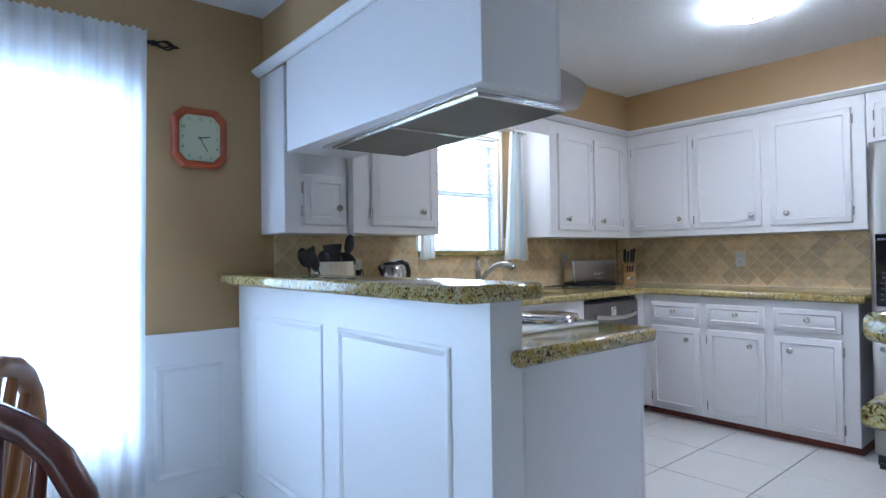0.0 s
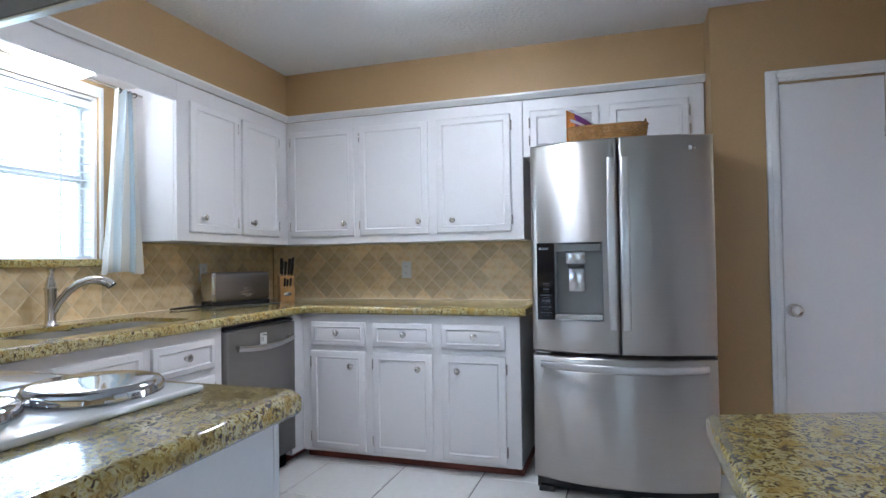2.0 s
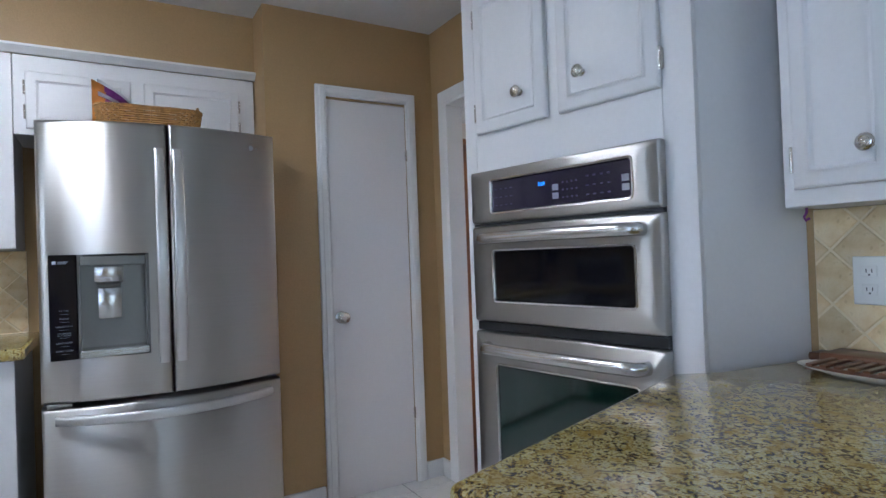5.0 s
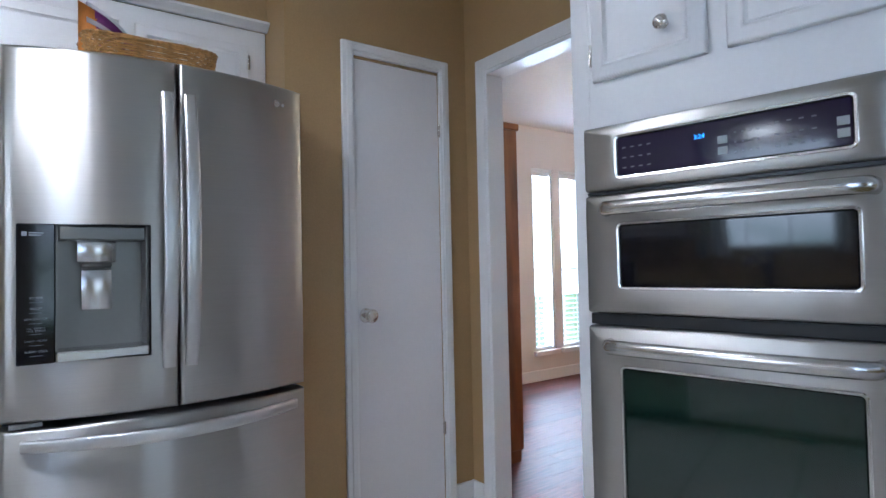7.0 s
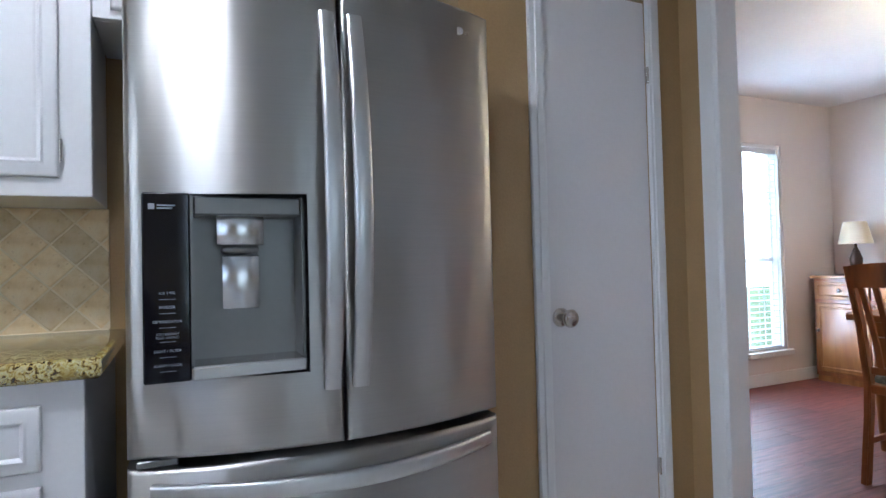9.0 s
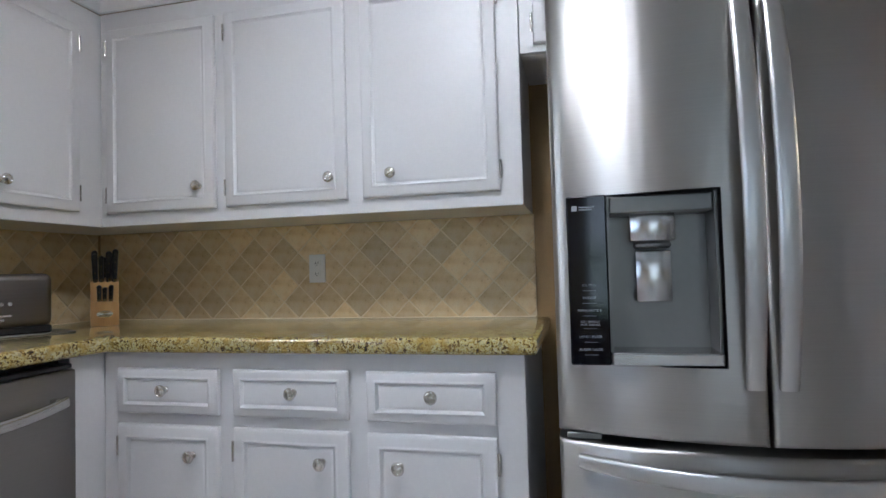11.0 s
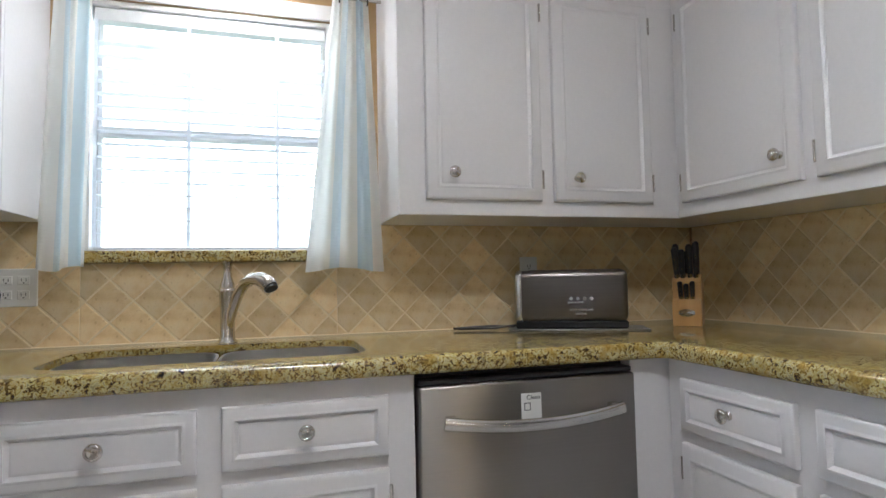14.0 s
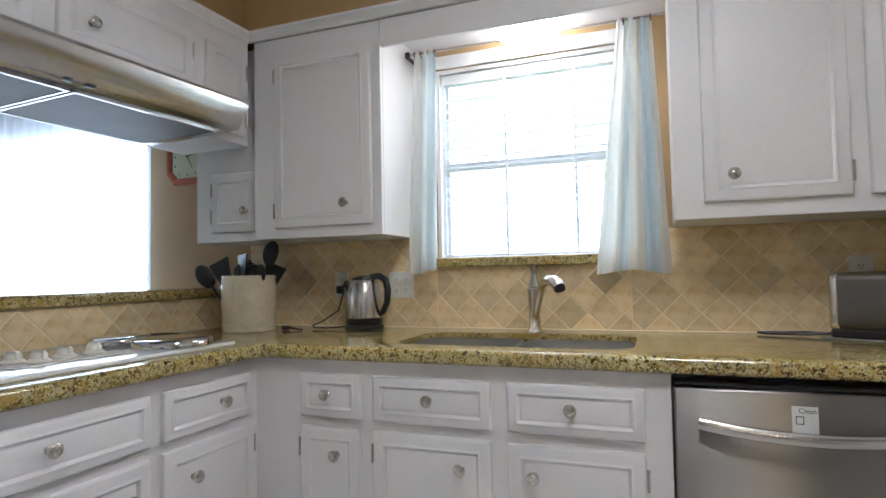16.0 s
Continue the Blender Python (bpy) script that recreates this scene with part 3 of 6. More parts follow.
counter("bar_top", "gold speckled granite raised bar top with thick rounded edge", [(-3.335, -0.004), (-3.375, -1.93), (-3.395, -1.955), (-3.64, -1.94), (-3.675, -1.90), (-3.645, -0.30), (-3.60, -0.06), (-3.575, -0.004)][::-1], 1.049, 1.096, 0.015)
counter("worktop", "gold and brown speckled granite worktop beside the oven tower", [(-2.725, -2.680), (-2.480, -3.435), (-2.538, -3.548), (-2.586, -3.876), (-3.422, -3.876), (-3.422, -2.680)][::-1], 0.862, 0.91)
counter("bar_top", "gold and brown speckled granite raised bar top with a rounded end", [(-3.428, -2.79), (-3.46, -2.752), (-3.70, -2.752), (-3.73, -2.79), (-3.73, -3.92), (-3.416, -3.92)][::-1], 1.049, 1.091, 0.015)
base = thing("peninsula_base", "white painted base under the granite counter", "cabinet")
part("carcass", prism([(-2.775, -2.72), (-2.53, -3.47), (-2.55, -3.56), (-2.595, -3.875), (-3.42, -3.875), (-3.42, -2.72)][::-1], FLOOR, 0.861), PAINT, base)

# ---- cabinets ----
E = pose(0, 0, 0, 0, 0, -90)
cabinet("white painted base cabinet, three drawers over doors, beside the refrigerator", pose(0, -0.645, 0, 0, 0, -90), 1.352, 0.64, FLOOR, 0.861, [
    ("drawer", 0.064, 0.425, 0.672, 0.812, 0.242, 0.748, ""), ("drawer", 0.476, 0.846, 0.672, 0.812, 0.678, 0.748, ""), ("drawer", 0.903, 1.272, 0.672, 0.812, 1.098, 0.748, ""),
    ("door", 0.064, 0.425, 0.045, 0.638, 0.338, 0.552, "L"), ("door", 0.476, 0.846, 0.045, 0.638, 0.766, 0.552, "L"), ("door", 0.903, 1.272, 0.045, 0.638, 1.000, 0.552, "R")], toe=0.055)
cabinet("white painted blank corner base cabinet", pose(-0.767, 0, 0), 0.760, 0.64, FLOOR, 0.861, [], toe=0.055)
cabinet("white painted sink base cabinet with drawer fronts and doors", pose(-2.79, 0, 0), 1.40, 0.64, FLOOR, 0.861, [
    ("drawer", 0.230, 0.459, 0.672, 0.815, 0.338, 0.750, ""), ("drawer", 0.504, 0.896, 0.672, 0.815, 0.700, 0.750, ""), ("drawer", 0.948, 1.331, 0.672, 0.815, 1.134, 0.750, ""),
    ("door", 0.230, 0.459, 0.045, 0.640, 0.372, 0.555, "L"), ("door", 0.504, 0.896, 0.045, 0.640, 0.803, 0.553, "L"), ("door", 0.948, 1.331, 0.045, 0.640, 1.025, 0.553, "R")], toe=0.055,
    cut=[(0, 0.47, -0.62, 0, FLOOR + 0.055, 0.861), (0.47, 1.32, -0.62, 0, FLOOR + 0.055, 0.66), (1.32, 1.40, -0.62, 0, FLOOR + 0.055, 0.861)])
cabinet("white painted peninsula base cabinet with drawers and doors under the cooktop", pose(-3.40, -1.875, 0, 0, 0, 89), 1.25, 0.625, FLOOR, 0.861, [
    ("drawer", 0.22, 0.79, 0.672, 0.815, 0.505, 0.750, ""), ("drawer", 0.835, 1.200, 0.672, 0.815, 1.06, 0.745, ""),
    ("door", 0.22, 0.79, 0.045, 0.640, 0.71, 0.553, "L"), ("door", 0.835, 1.215, 0.045, 0.640, 0.94, 0.548, "R")], toe=0.055)
cabinet("white painted upper cabinet with three tall doors", pose(0, -0.345, 0, 0, 0, -90), 1.635, 0.34, 1.297, 2.136, [
    ("door", 0.038, 0.513, 1.347, 2.062, 0.450, 1.428, "L"), ("door", 0.557, 1.031, 1.347, 2.062, 0.973, 1.425, "L"), ("door", 1.089, 1.561, 1.347, 2.062, 1.197, 1.425, "R")])
cabinet("white painted cabinet above the refrigerator with short doors", pose(0, -1.983, 0, 0, 0, -90), 1.005, 0.34, 1.79, 2.136, [
    ("door", 0.045, 0.445, 1.815, 2.062, None, None, "L"), ("door", 0.500, 0.925, 1.815, 2.062, None, None, "R")])
cabinet("white painted corner upper cabinet with two doors", pose(-1.357, 0, 0), 1.35, 0.34, 1.297, 2.136, [
    ("door", 0.086, 0.481, 1.347, 2.050, 0.171, 1.428, "R"), ("door", 0.526, 0.907, 1.347, 2.050, 0.607, 1.424, "R")])
cabinet("white painted upper cabinet with one door beside the window", pose(-2.997, 0, 0), 0.597, 0.34, 1.297, 2.136, [("door", 0.112, 0.558, 1.340, 2.045, 0.448, 1.425, "L")])
cabinet("small white painted cabinet with one little door", pose(-3.36, 0, 0), 0.360, 0.285, 1.297, 2.136, [("door", 0.098, 0.345, 1.338, 1.598, 0.290, 1.430, "L")])
cabinet("white painted cabinet above the hood with short doors", pose(-3.422, -1.758, 0, 0, 0, 88), 1.412, 0.36, 1.69, 2.136, [
    ("door", 0.05, 0.53, 1.845, 2.06, 0.43, 1.915, "L"), ("door", 0.60, 1.10, 1.845, 2.06, 0.70, 1.930, "R"), ("door", 1.17, 1.38, 1.72, 2.06, None, None, "R")])
val = thing("valance", "white painted valance board above the sink window", "valance")
part("board", boxes((-2.398, -1.359, -0.342, -0.322, 2.028, 2.136), (-2.398, -1.359, -0.322, -0.002, 2.118, 2.136), bevel=0.002), PAINT, val)

# oven tower
tw, depth = 0.808, 0.475
TOWER = pose(-1.623, -3.872, 0, 0, 0, 189.5)
BACK = [(-0.010, 0.055), (-0.010, -depth + 0.02), (tw, -depth + 0.02), (0.950, -0.103)]


tower = thing("oven_tower", "tall white painted cabinet holding the double oven", "cabinet", TOWER)
for z0, z1, plan in ((1.49, 2.136, BACK), (FLOOR, 0.16, BACK), (0.16, 1.49, BACK[:2] + [(0.03, -depth + 0.02), (0.03, 0.048)]), (0.16, 1.49, BACK[2:] + [(0.915, -0.098), (tw - 0.035, -depth + 0.02)])):
    part("carcass", prism(plan, z0, z1, 0), PAINT, tower)
part("face_frame", boxes((-0.010, 0.044, -depth, -depth + 0.0195, FLOOR, 2.136), (0.726, tw, -depth, -depth + 0.0195, FLOOR, 2.136), (0.044, 0.726, -depth, -depth + 0.0195, 1.474, 2.136), (0.044, 0.726, -depth, -depth + 0.0195, FLOOR, 0.18), bevel=0.0015), PAINT, tower)
for x0, x1, kx, side in ((0.062, 0.364, 0.267, "L"), (0.410, 0.727, 0.500, "R")):
    d = part("door", panel(x1 - x0, 0.46, DOOR, x0, 1.607, -depth - 0.0015), PAINT, tower, smooth=True)
    knob(d, kx, -depth - 0.018, 1.704)
    for hz in (1.68, 2.0):
        hinge(d, x0 - 0.004 if side == "L" else x1 + 0.004, -depth - 0.001, hz)
cabinet("white painted upper cabinet over the side counter", pose(-2.612, -3.878, 0, 0, 0, 180), 0.770, 0.178, 1.287, 2.136, [
    ("door", 0.030, 0.240, 1.327, 2.05, 0.190, 1.408, "L"), ("door", 0.290, 0.50, 1.327, 2.05, 0.34, 1.408, "R")])


# ---- refrigerator ----
FW = 0.886
fridge = thing("refrigerator", "brushed steel french door refrigerator with a dispenser and bottom freezer", "refrigerator", pose(0, -2.086, 0, 0, 0, -90))
part("body", boxes((0.004, FW - 0.004, -0.70, -0.03, 0.045, 1.755), bevel=0.004), material("grey fridge side", (0.16, 0.16, 0.165), 0.4, 0.3, var=0.05), fridge)
part("base_grille", boxes((0.01, FW - 0.01, -0.74, -0.68, FLOOR + 0.015, 0.045), (0.02, 0.10, -0.76, -0.69, FLOOR, FLOOR + 0.03), (FW - 0.10, FW - 0.02, -0.76, -0.69, FLOOR, FLOOR + 0.03), bevel=0.003), BLACK, fridge, "dark base grille with feet")


def bow(x):
    t = (x - FW / 2) / (FW / 2)
    return -(0.772 + 0.095 * (1 - t * t))


def bowed(x0, x1, z0, z1, hole=None, n=14, back=-0.705):
    """A door whose front bows out, its edges rolled back; hole: (x0, x1, z0, z1) left open."""
    xs = [x0, x0 + 0.004, x0 + 0.012] + [x0 + 0.012 + (x1 - x0 - 0.024) * i / n for i in range(1, n)] + [x1 - 0.012, x1 - 0.004, x1]
    zs = [z0, z0 + 0.004, z0 + 0.012, z1 - 0.012, z1 - 0.004, z1]
    if hole:
        xs = sorted(set([x for x in xs if min(abs(x - hole[0]), abs(x - hole[1])) > 0.004] + [hole[0], hole[1]]))
        zs = sorted(zs + [hole[2], hole[3]])
    bm = bmesh.new()

    def pull(v, a, b):
        d = min(v - a, b - v)
        return 0.012 if d < 0.002 else 0.004 if d < 0.008 else 0.0
    g = [[bm.verts.new((x, bow(x) + max(pull(x, x0, x1), pull(z, z0, z1)), z)) for z in zs] for x in xs]
    for i in range(len(xs) - 1):
        for k in range(len(zs) - 1):
            cx, cz = (xs[i] + xs[i + 1]) / 2, (zs[k] + zs[k + 1]) / 2
            if hole and hole[0] < cx < hole[1] and hole[2] < cz < hole[3]:
                continue
            bm.faces.new((g[i][k], g[i + 1][k], g[i + 1][k + 1], g[i][k + 1]))
    rim = [e for e in bm.edges if len(e.link_faces) == 1 and not (hole and all(hole[0] - 1e-4 < v.co.x < hole[1] + 1e-4 and hole[2] - 1e-4 < v.co.z < hole[3] + 1e-4 for v in e.verts))]
    ext = bmesh.ops.extrude_edge_only(bm, edges=rim)
    for v in ext["geom"]:
        if isinstance(v, bmesh.types.BMVert):
            v.co.y = back
    bmesh.ops.recalc_face_normals(bm, faces=bm.faces)
    return bm


def strap(points, across, half, thick):
    """A flat bar with rounded edges that follows points, narrowing a little to its cut ends."""
    bm = bmesh.new()
    pts = [Vector(p) for p in points]
    across = Vector(across)
    rings = []
    for i, p in enumerate(pts):
        d = (pts[min(i + 1, len(pts) - 1)] - pts[max(i - 1, 0)]).normalized()
        out = d.cross(across).normalized()
        t = abs(2 * i / (len(pts) - 1) - 1)
        h = half * (1.0 - 0.12 * t ** 3)
        outline = [(-1, -0.4), (-0.92, -0.9), (-0.7, -1), (0.7, -1), (0.92, -0.9), (1, -0.4), (1, 0.4), (0.9, 0.8), (0.55, 1.0), (0, 1.06), (-0.55, 1.0), (-0.9, 0.8), (-1, 0.4)]
        s = -1 if out.y > 0 else 1
        rings.append([bm.verts.new(p + across * (h * a) + out * (thick * b * s)) for a, b in outline])
    for a, b in zip(rings, rings[1:]):
        for k in range(len(a)):
            j = (k + 1) % len(a)
            bm.faces.new((a[k], a[j], b[j], b[k]))
    bm.faces.new(rings[0][::-1])
    bm.faces.new(rings[-1])
    bmesh.ops.recalc_face_normals(bm, faces=bm.faces)
    return bm


HX0, HX1, HZ0, HZ1 = 0.038, 0.365, 0.866, 1.256
dl = part("door", bowed(0.002, 0.440, 0.702, 1.765, (HX0, HX1, HZ0, HZ1)), STEEL, fridge, "brushed steel door with the dispenser", smooth=True)
dr = part("door", bowed(0.446, FW - 0.002, 0.702, 1.765), STEEL, fridge, "brushed steel door", smooth=True)
dz = part("freezer_drawer", bowed(0.002, FW - 0.002, 0.052, 0.683), STEEL, fridge, "brushed steel freezer drawer", smooth=True)
part("hinge_cover", boxes((0.02, 0.10, -0.785, -0.70, 0.684, 0.700), bevel=0.003), DARKSTEEL, fridge)
# handles
for x, d in ((0.411, dl), (0.474, dr)):
    yb = bow(x)
    pts = arc((x, yb - 0.012, 0.828), (x, yb - 0.012, 1.662), (0, -0.052, 0), 16)
    bm = strap(pts, (1, 0, 0), 0.0205, 0.009)
    part("handle", bm, HANDLE, d, "curved brushed steel handle", smooth=True)
pts = [(x, bow(x) - 0.012 - 0.045 * (1 - ((x - FW / 2) / 0.393) ** 2), 0.640) for x in [0.05 + 0.786 * i / 20 for i in range(21)]]
part("handle", strap(pts, (0, 0, 1), 0.0190, 0.009), HANDLE, dz, "curved brushed steel drawer handle", smooth=True)
# dispenser
yd = bow(0.20) + 0.012
bx0, bx1 = 0.128, HX1 - 0.002
recess = part("dispenser_recess", boxes((bx0, bx1, yd + 0.088, yd + 0.092, HZ0 + 0.03, HZ1 - 0.004)), DARKSTEEL, dl, "dark grey dispenser recess")
part("side", boxes((bx0, bx0 + 0.006, yd - 0.002, yd + 0.088, HZ0 + 0.03, HZ1 - 0.004)), DARKSTEEL, recess)
part("side", boxes((bx1 - 0.006, bx1, yd - 0.006, yd + 0.088, HZ0 + 0.03, HZ1 - 0.004)), DARKSTEEL, recess)
part("hood", boxes((bx0 + 0.006, bx1 - 0.006, yd, yd + 0.088, HZ1 - 0.045, HZ1 - 0.004), bevel=0.004), DARKSTEEL, recess)
part("drip_tray", boxes((bx0, bx1, yd - 0.022, yd + 0.088, HZ0, HZ0 + 0.03), bevel=0.004), STEEL_H, dl, "steel drip tray")
part("control_panel", boxes((HX0, bx0 - 0.001, yd - 0.008, yd + 0.02, HZ0, HZ1), bevel=0.003), BGLASS, dl, "glossy black control strip")
cx = (bx0 + bx1) / 2 - 0.015
def curved_plate(x, w, y, bulge, z0, z1, deep, n=10):
    """A block whose front bows out: the spout's housing and the paddle."""
    xs = [x - w / 2 + w * i / n for i in range(n + 1)]
    outline = [(a, y - bulge * (1 - ((a - x) / (w / 2)) ** 2)) for a in xs] + [(x + w / 2, y + deep), (x - w / 2, y + deep)]
    return prism(outline, z0, z1, 0.002)


part("spout_housing", curved_plate(cx, 0.098, yd + 0.030, 0.010, 1.148, 1.218, 0.05), STEEL_H, dl, "polished dispenser spout", smooth=True)
part("spout", boxes((cx - 0.040, cx + 0.040, yd + 0.030, yd + 0.080, 1.129, 1.1475), bevel=0.006), DARKSTEEL, dl, smooth=True)
part("paddle", curved_plate(cx + 0.002, 0.078, yd + 0.055, 0.006, 1.006, 1.125, 0.006), STEEL_H, dl, "curved polished paddle", smooth=True)


def text(parent, name, words, m, size, mat, label=""):
    """Raised lettering, turned into a mesh part."""
    cu = bpy.data.curves.new(name, "FONT")
    cu.body, cu.size, cu.extrude, cu.align_x, cu.align_y, cu.resolution_u = words, size, 0.0004, "CENTER", "CENTER", 2
    tmp = new("tmp", cu)
    bpy.context.view_layer.update()
    me = bpy.data.meshes.new_from_object(tmp.evaluated_get(bpy.context.evaluated_depsgraph_get()))
    bpy.data.objects.remove(tmp)
    me.transform(m)
    me.name = name
    me.materials.clear()
    me.materials.append(mat)
    ob = new(name, me)
    ob.parent = parent
    return tagged(ob, label)


UP = pose(0, 0, 0, 90)
for z, w in ((1.049, "ICE TYPE"), (1.020, "FREEZER"), (0.991, "REFRIGERATOR"), (0.962, "ICE / ENERGY\nPLUS  SAVING"), (0.931, "LIGHT / FILTER"), (0.902, "ALARM / LOCK")):
    text(dl, "printing", w, pose(0.083, yd - 0.009, z) @ UP, 0.0070 if "\n" in w else 0.0078, GREYL)
    part("key_line", boxes((0.068, 0.098, yd - 0.0088, yd - 0.0078, z - 0.0125, z - 0.0118)), GREYL, dl)
part("badge", boxes((0.050, 0.062, yd - 0.009, yd - 0.007, 1.221, 1.233), (0.066, 0.10, yd - 0.009, yd - 0.007, 1.228, 1.231), (0.066, 0.095, yd - 0.009, yd - 0.007, 1.222, 1.225)), GREYL, dl)
part("emblem", turned([(0, 0), (0.011, 0), (0.011, 0.002), (0, 0.002)], 16, Matrix.Translation((0.775, bow(0.775), 1.698)) @ Matrix.Rotation(radians(90), 4, "X"), turned([(0, 0), (0.006, 0), (0.006, 0.002), (0, 0.002)], 4, Matrix.Translation((0.80, bow(0.80), 1.697)) @ Matrix.Rotation(radians(90), 4, "X"))), CHROME, dr, "small plain round emblem")

# ---- wicker basket with a cloth ----
basket = thing("basket", "shallow golden wicker basket with a striped purple cloth in it", "basket", pose(-0.685, -2.480, 1.767, 0, 0, -90) @ Matrix.Diagonal((0.90, 1, 0.95, 1)))
bm = bmesh.new()
BL, BD, BH = 0.205, 0.10, 0.085
for k in range(9):
    z = 0.006 + k * BH / 9
    g = 1 + 0.06 * k / 9
    ring = []
    for i in range(56):
        a = 2 * math.pi * i / 56
        c, s = math.cos(a), math.sin(a)
        x = BL * g * math.copysign(abs(c) ** 0.35, c)
        y = BD * g * math.copysign(abs(s) ** 0.35, s)
        w = 0.0035 * (1 if (i + k) % 2 else -1)
        ring.append((x + w * c, y + w * s, z))
    tube(ring + [ring[0]], 0.0052 if k < 8 else 0.0075, 5, bm, caps=False)
part("weave", bm, WICKER, basket, "golden woven wicker")
bm = bmesh.new()
for i in range(28):
    a = 2 * math.pi * i / 28
    c, s = math.cos(a), math.sin(a)
    x, y = BL * math.copysign(abs(c) ** 0.35, c), BD * math.copysign(abs(s) ** 0.35, s)
    tube([(x, y, 0), (x * 1.05, y * 1.05, BH)], 0.003, 5, bm)
part("stake", bm, WICKER, basket, kind="stuff")
part("basket_base", boxes((-BL + 0.01, BL - 0.01, -BD + 0.01, BD - 0.01, 0.001, 0.008), bevel=0.003), WICKER, basket)
for sx in (-1, 1):
    part("handle", tube(arc((sx * (BL + 0.005), -0.03, BH), (sx * (BL + 0.005), 0.03, BH), (0, 0, 0.035), 8), 0.006, 6), WICKER, basket, smooth=True)
napkin = thing("napkin", "folded purple and white striped cloth standing in the basket", "cloth", pose(-0.715, -2.325, 1.777, 0, 0, -80))
NAPW = cloth("white napkin", color=(0.75, 0.72, 0.76))
for nm, mt, dx, y, v0, v1 in (("lining", ORANGE, -0.020, 0.0, 0.0, 1.0), ("cloth", PURPLE, 0.0, -0.006, 0.0, 1.0), ("stripe", NAPW, 0.0, -0.0112, 0.30, 0.42), ("stripe", NAPW, 0.0, -0.0112, 0.62, 0.72), ("stripe", NAPW, 0.0, -0.0112, 0.92, 1.0)):
    bm = bmesh.new()
    cols = []
    for i in range(9):
        u = i / 8
        cols.append([bm.verts.new((dx - 0.03 + 0.20 * u * (0.5 + 0.5 * v), -0.02 * math.sin(5 * u) + y, 0.002 + (0.175 - 0.13 * u) * v)) for v in [v0 + (v1 - v0) * q / 4 for q in range(5)]])
    for a, b in zip(cols, cols[1:]):
        for q in range(4):
            bm.faces.new((a[q], b[q], b[q + 1], a[q + 1]))
    bmesh.ops.solidify(bm, geom=bm.faces[:], thickness=0.004 if nm != "stripe" else 0.001)
    part(nm, bm, mt, napkin, smooth="all")

# ---- double oven ----
oven = thing("wall_oven", "stainless steel double wall oven with two curved handles", "oven", TOWER)
OX0, OX1, OY = 0.038, 0.730, -0.476
GX0, GX1 = 0.138, 0.645
part("oven_body", boxes((0.050, 0.722, OY + 0.002, -0.10, 0.19, 1.462)), BLACK, oven, "black oven body")


def rounded(x0, x1, z0, z1, r, n=4):
    """The outline of a rectangle with round corners, from its lower left."""
    pts = []
    for cx, cz, a0 in ((x0 + r, z0 + r, 180), (x1 - r, z0 + r, 270), (x1 - r, z1 - r, 0), (x0 + r, z1 - r, 90)):
        pts += [(cx + r * math.cos(radians(a0 + 90 * i / n)), cz + r * math.sin(radians(a0 + 90 * i / n))) for i in range(n + 1)]
    return pts


def steel_front(z0, z1, gx0, gx1, gz0, gz1, name, t=0.030):
    def rings(bm, rows):
        rs = [[bm.verts.new((x, y, z)) for x, z in rounded(a, b, c, d, r)] for a, b, c, d, r, y in rows]
        for p, q in zip(rs, rs[1:]):
            for i in range(len(p)):
                j = (i + 1) % len(p)
                bm.faces.new((p[i], p[j], q[j], q[i]))
        bmesh.ops.recalc_face_normals(bm, faces=bm.faces)
        return bm
    yb, yf = OY - 0.003, OY - t
    g = 0.010
    bm = rings(bmesh.new(), [(OX0, OX1, z0, z1, 0.006, yb), (OX0, OX1, z0, z1, 0.006, yf + 0.008), (OX0 + 0.002, OX1 - 0.002, z0 + 0.002, z1 - 0.002, 0.006, yf + 0.003), (OX0 + 0.007, OX1 - 0.007, z0 + 0.007, z1 - 0.007, 0.005, yf),
                             (gx0 - g, gx1 + g, gz0 - g, gz1 + g, 0.016, yf)])
    ob = part(name, bm, STEEL, oven, "brushed steel front", smooth=True)
    bm = rings(bmesh.new(), [(gx0 - g, gx1 + g, gz0 - g, gz1 + g, 0.016, yf), (gx0 - g + 0.002, gx1 + g - 0.002, gz0 - g + 0.002, gz1 + g - 0.002, 0.014, yf - 0.002),
                             (gx0 - 0.003, gx1 + 0.003, gz0 - 0.003, gz1 + 0.003, 0.010, yf - 0.001), (gx0, gx1, gz0, gz1, 0.008, yf + 0.006), (gx0, gx1, gz0, gz1, 0.008, yf + 0.012)])
    part("glass_frame", bm, STEEL_H, ob, "polished rim of the glass", smooth=True)
    return ob


pn = steel_front(1.306, 1.478, GX0, GX1, 1.341, 1.438, "control_front")
part("display", boxes((GX0 + 0.001, GX1 - 0.001, OY - 0.0255, OY - 0.02, 1.342, 1.437)), VGLASS, pn, "violet black glass display")
text(pn, "clock_digits", "3:24", pose(0.345, OY - 0.0262, 1.408) @ UP, 0.015, BLUEL, "glowing blue clock digits")
for i in range(4):
    for k in range(3):
        part("key", boxes((0.150 + 0.022 * i, 0.160 + 0.022 * i, OY - 0.0265, OY - 0.0257, 1.358 + 0.026 * k, 1.361 + 0.026 * k)), KEYL, pn)
        part("key", boxes((0.505 + 0.023 * i, 0.514 + 0.023 * i, OY - 0.0265, OY - 0.0257, 1.358 + 0.026 * k, 1.361 + 0.026 * k)), KEYL, pn)
        part("key", boxes((0.422 + 0.016 * i, 0.427 + 0.016 * i, OY - 0.0265, OY - 0.0257, 1.358 + 0.022 * k, 1.362 + 0.022 * k)), KEYL, pn)
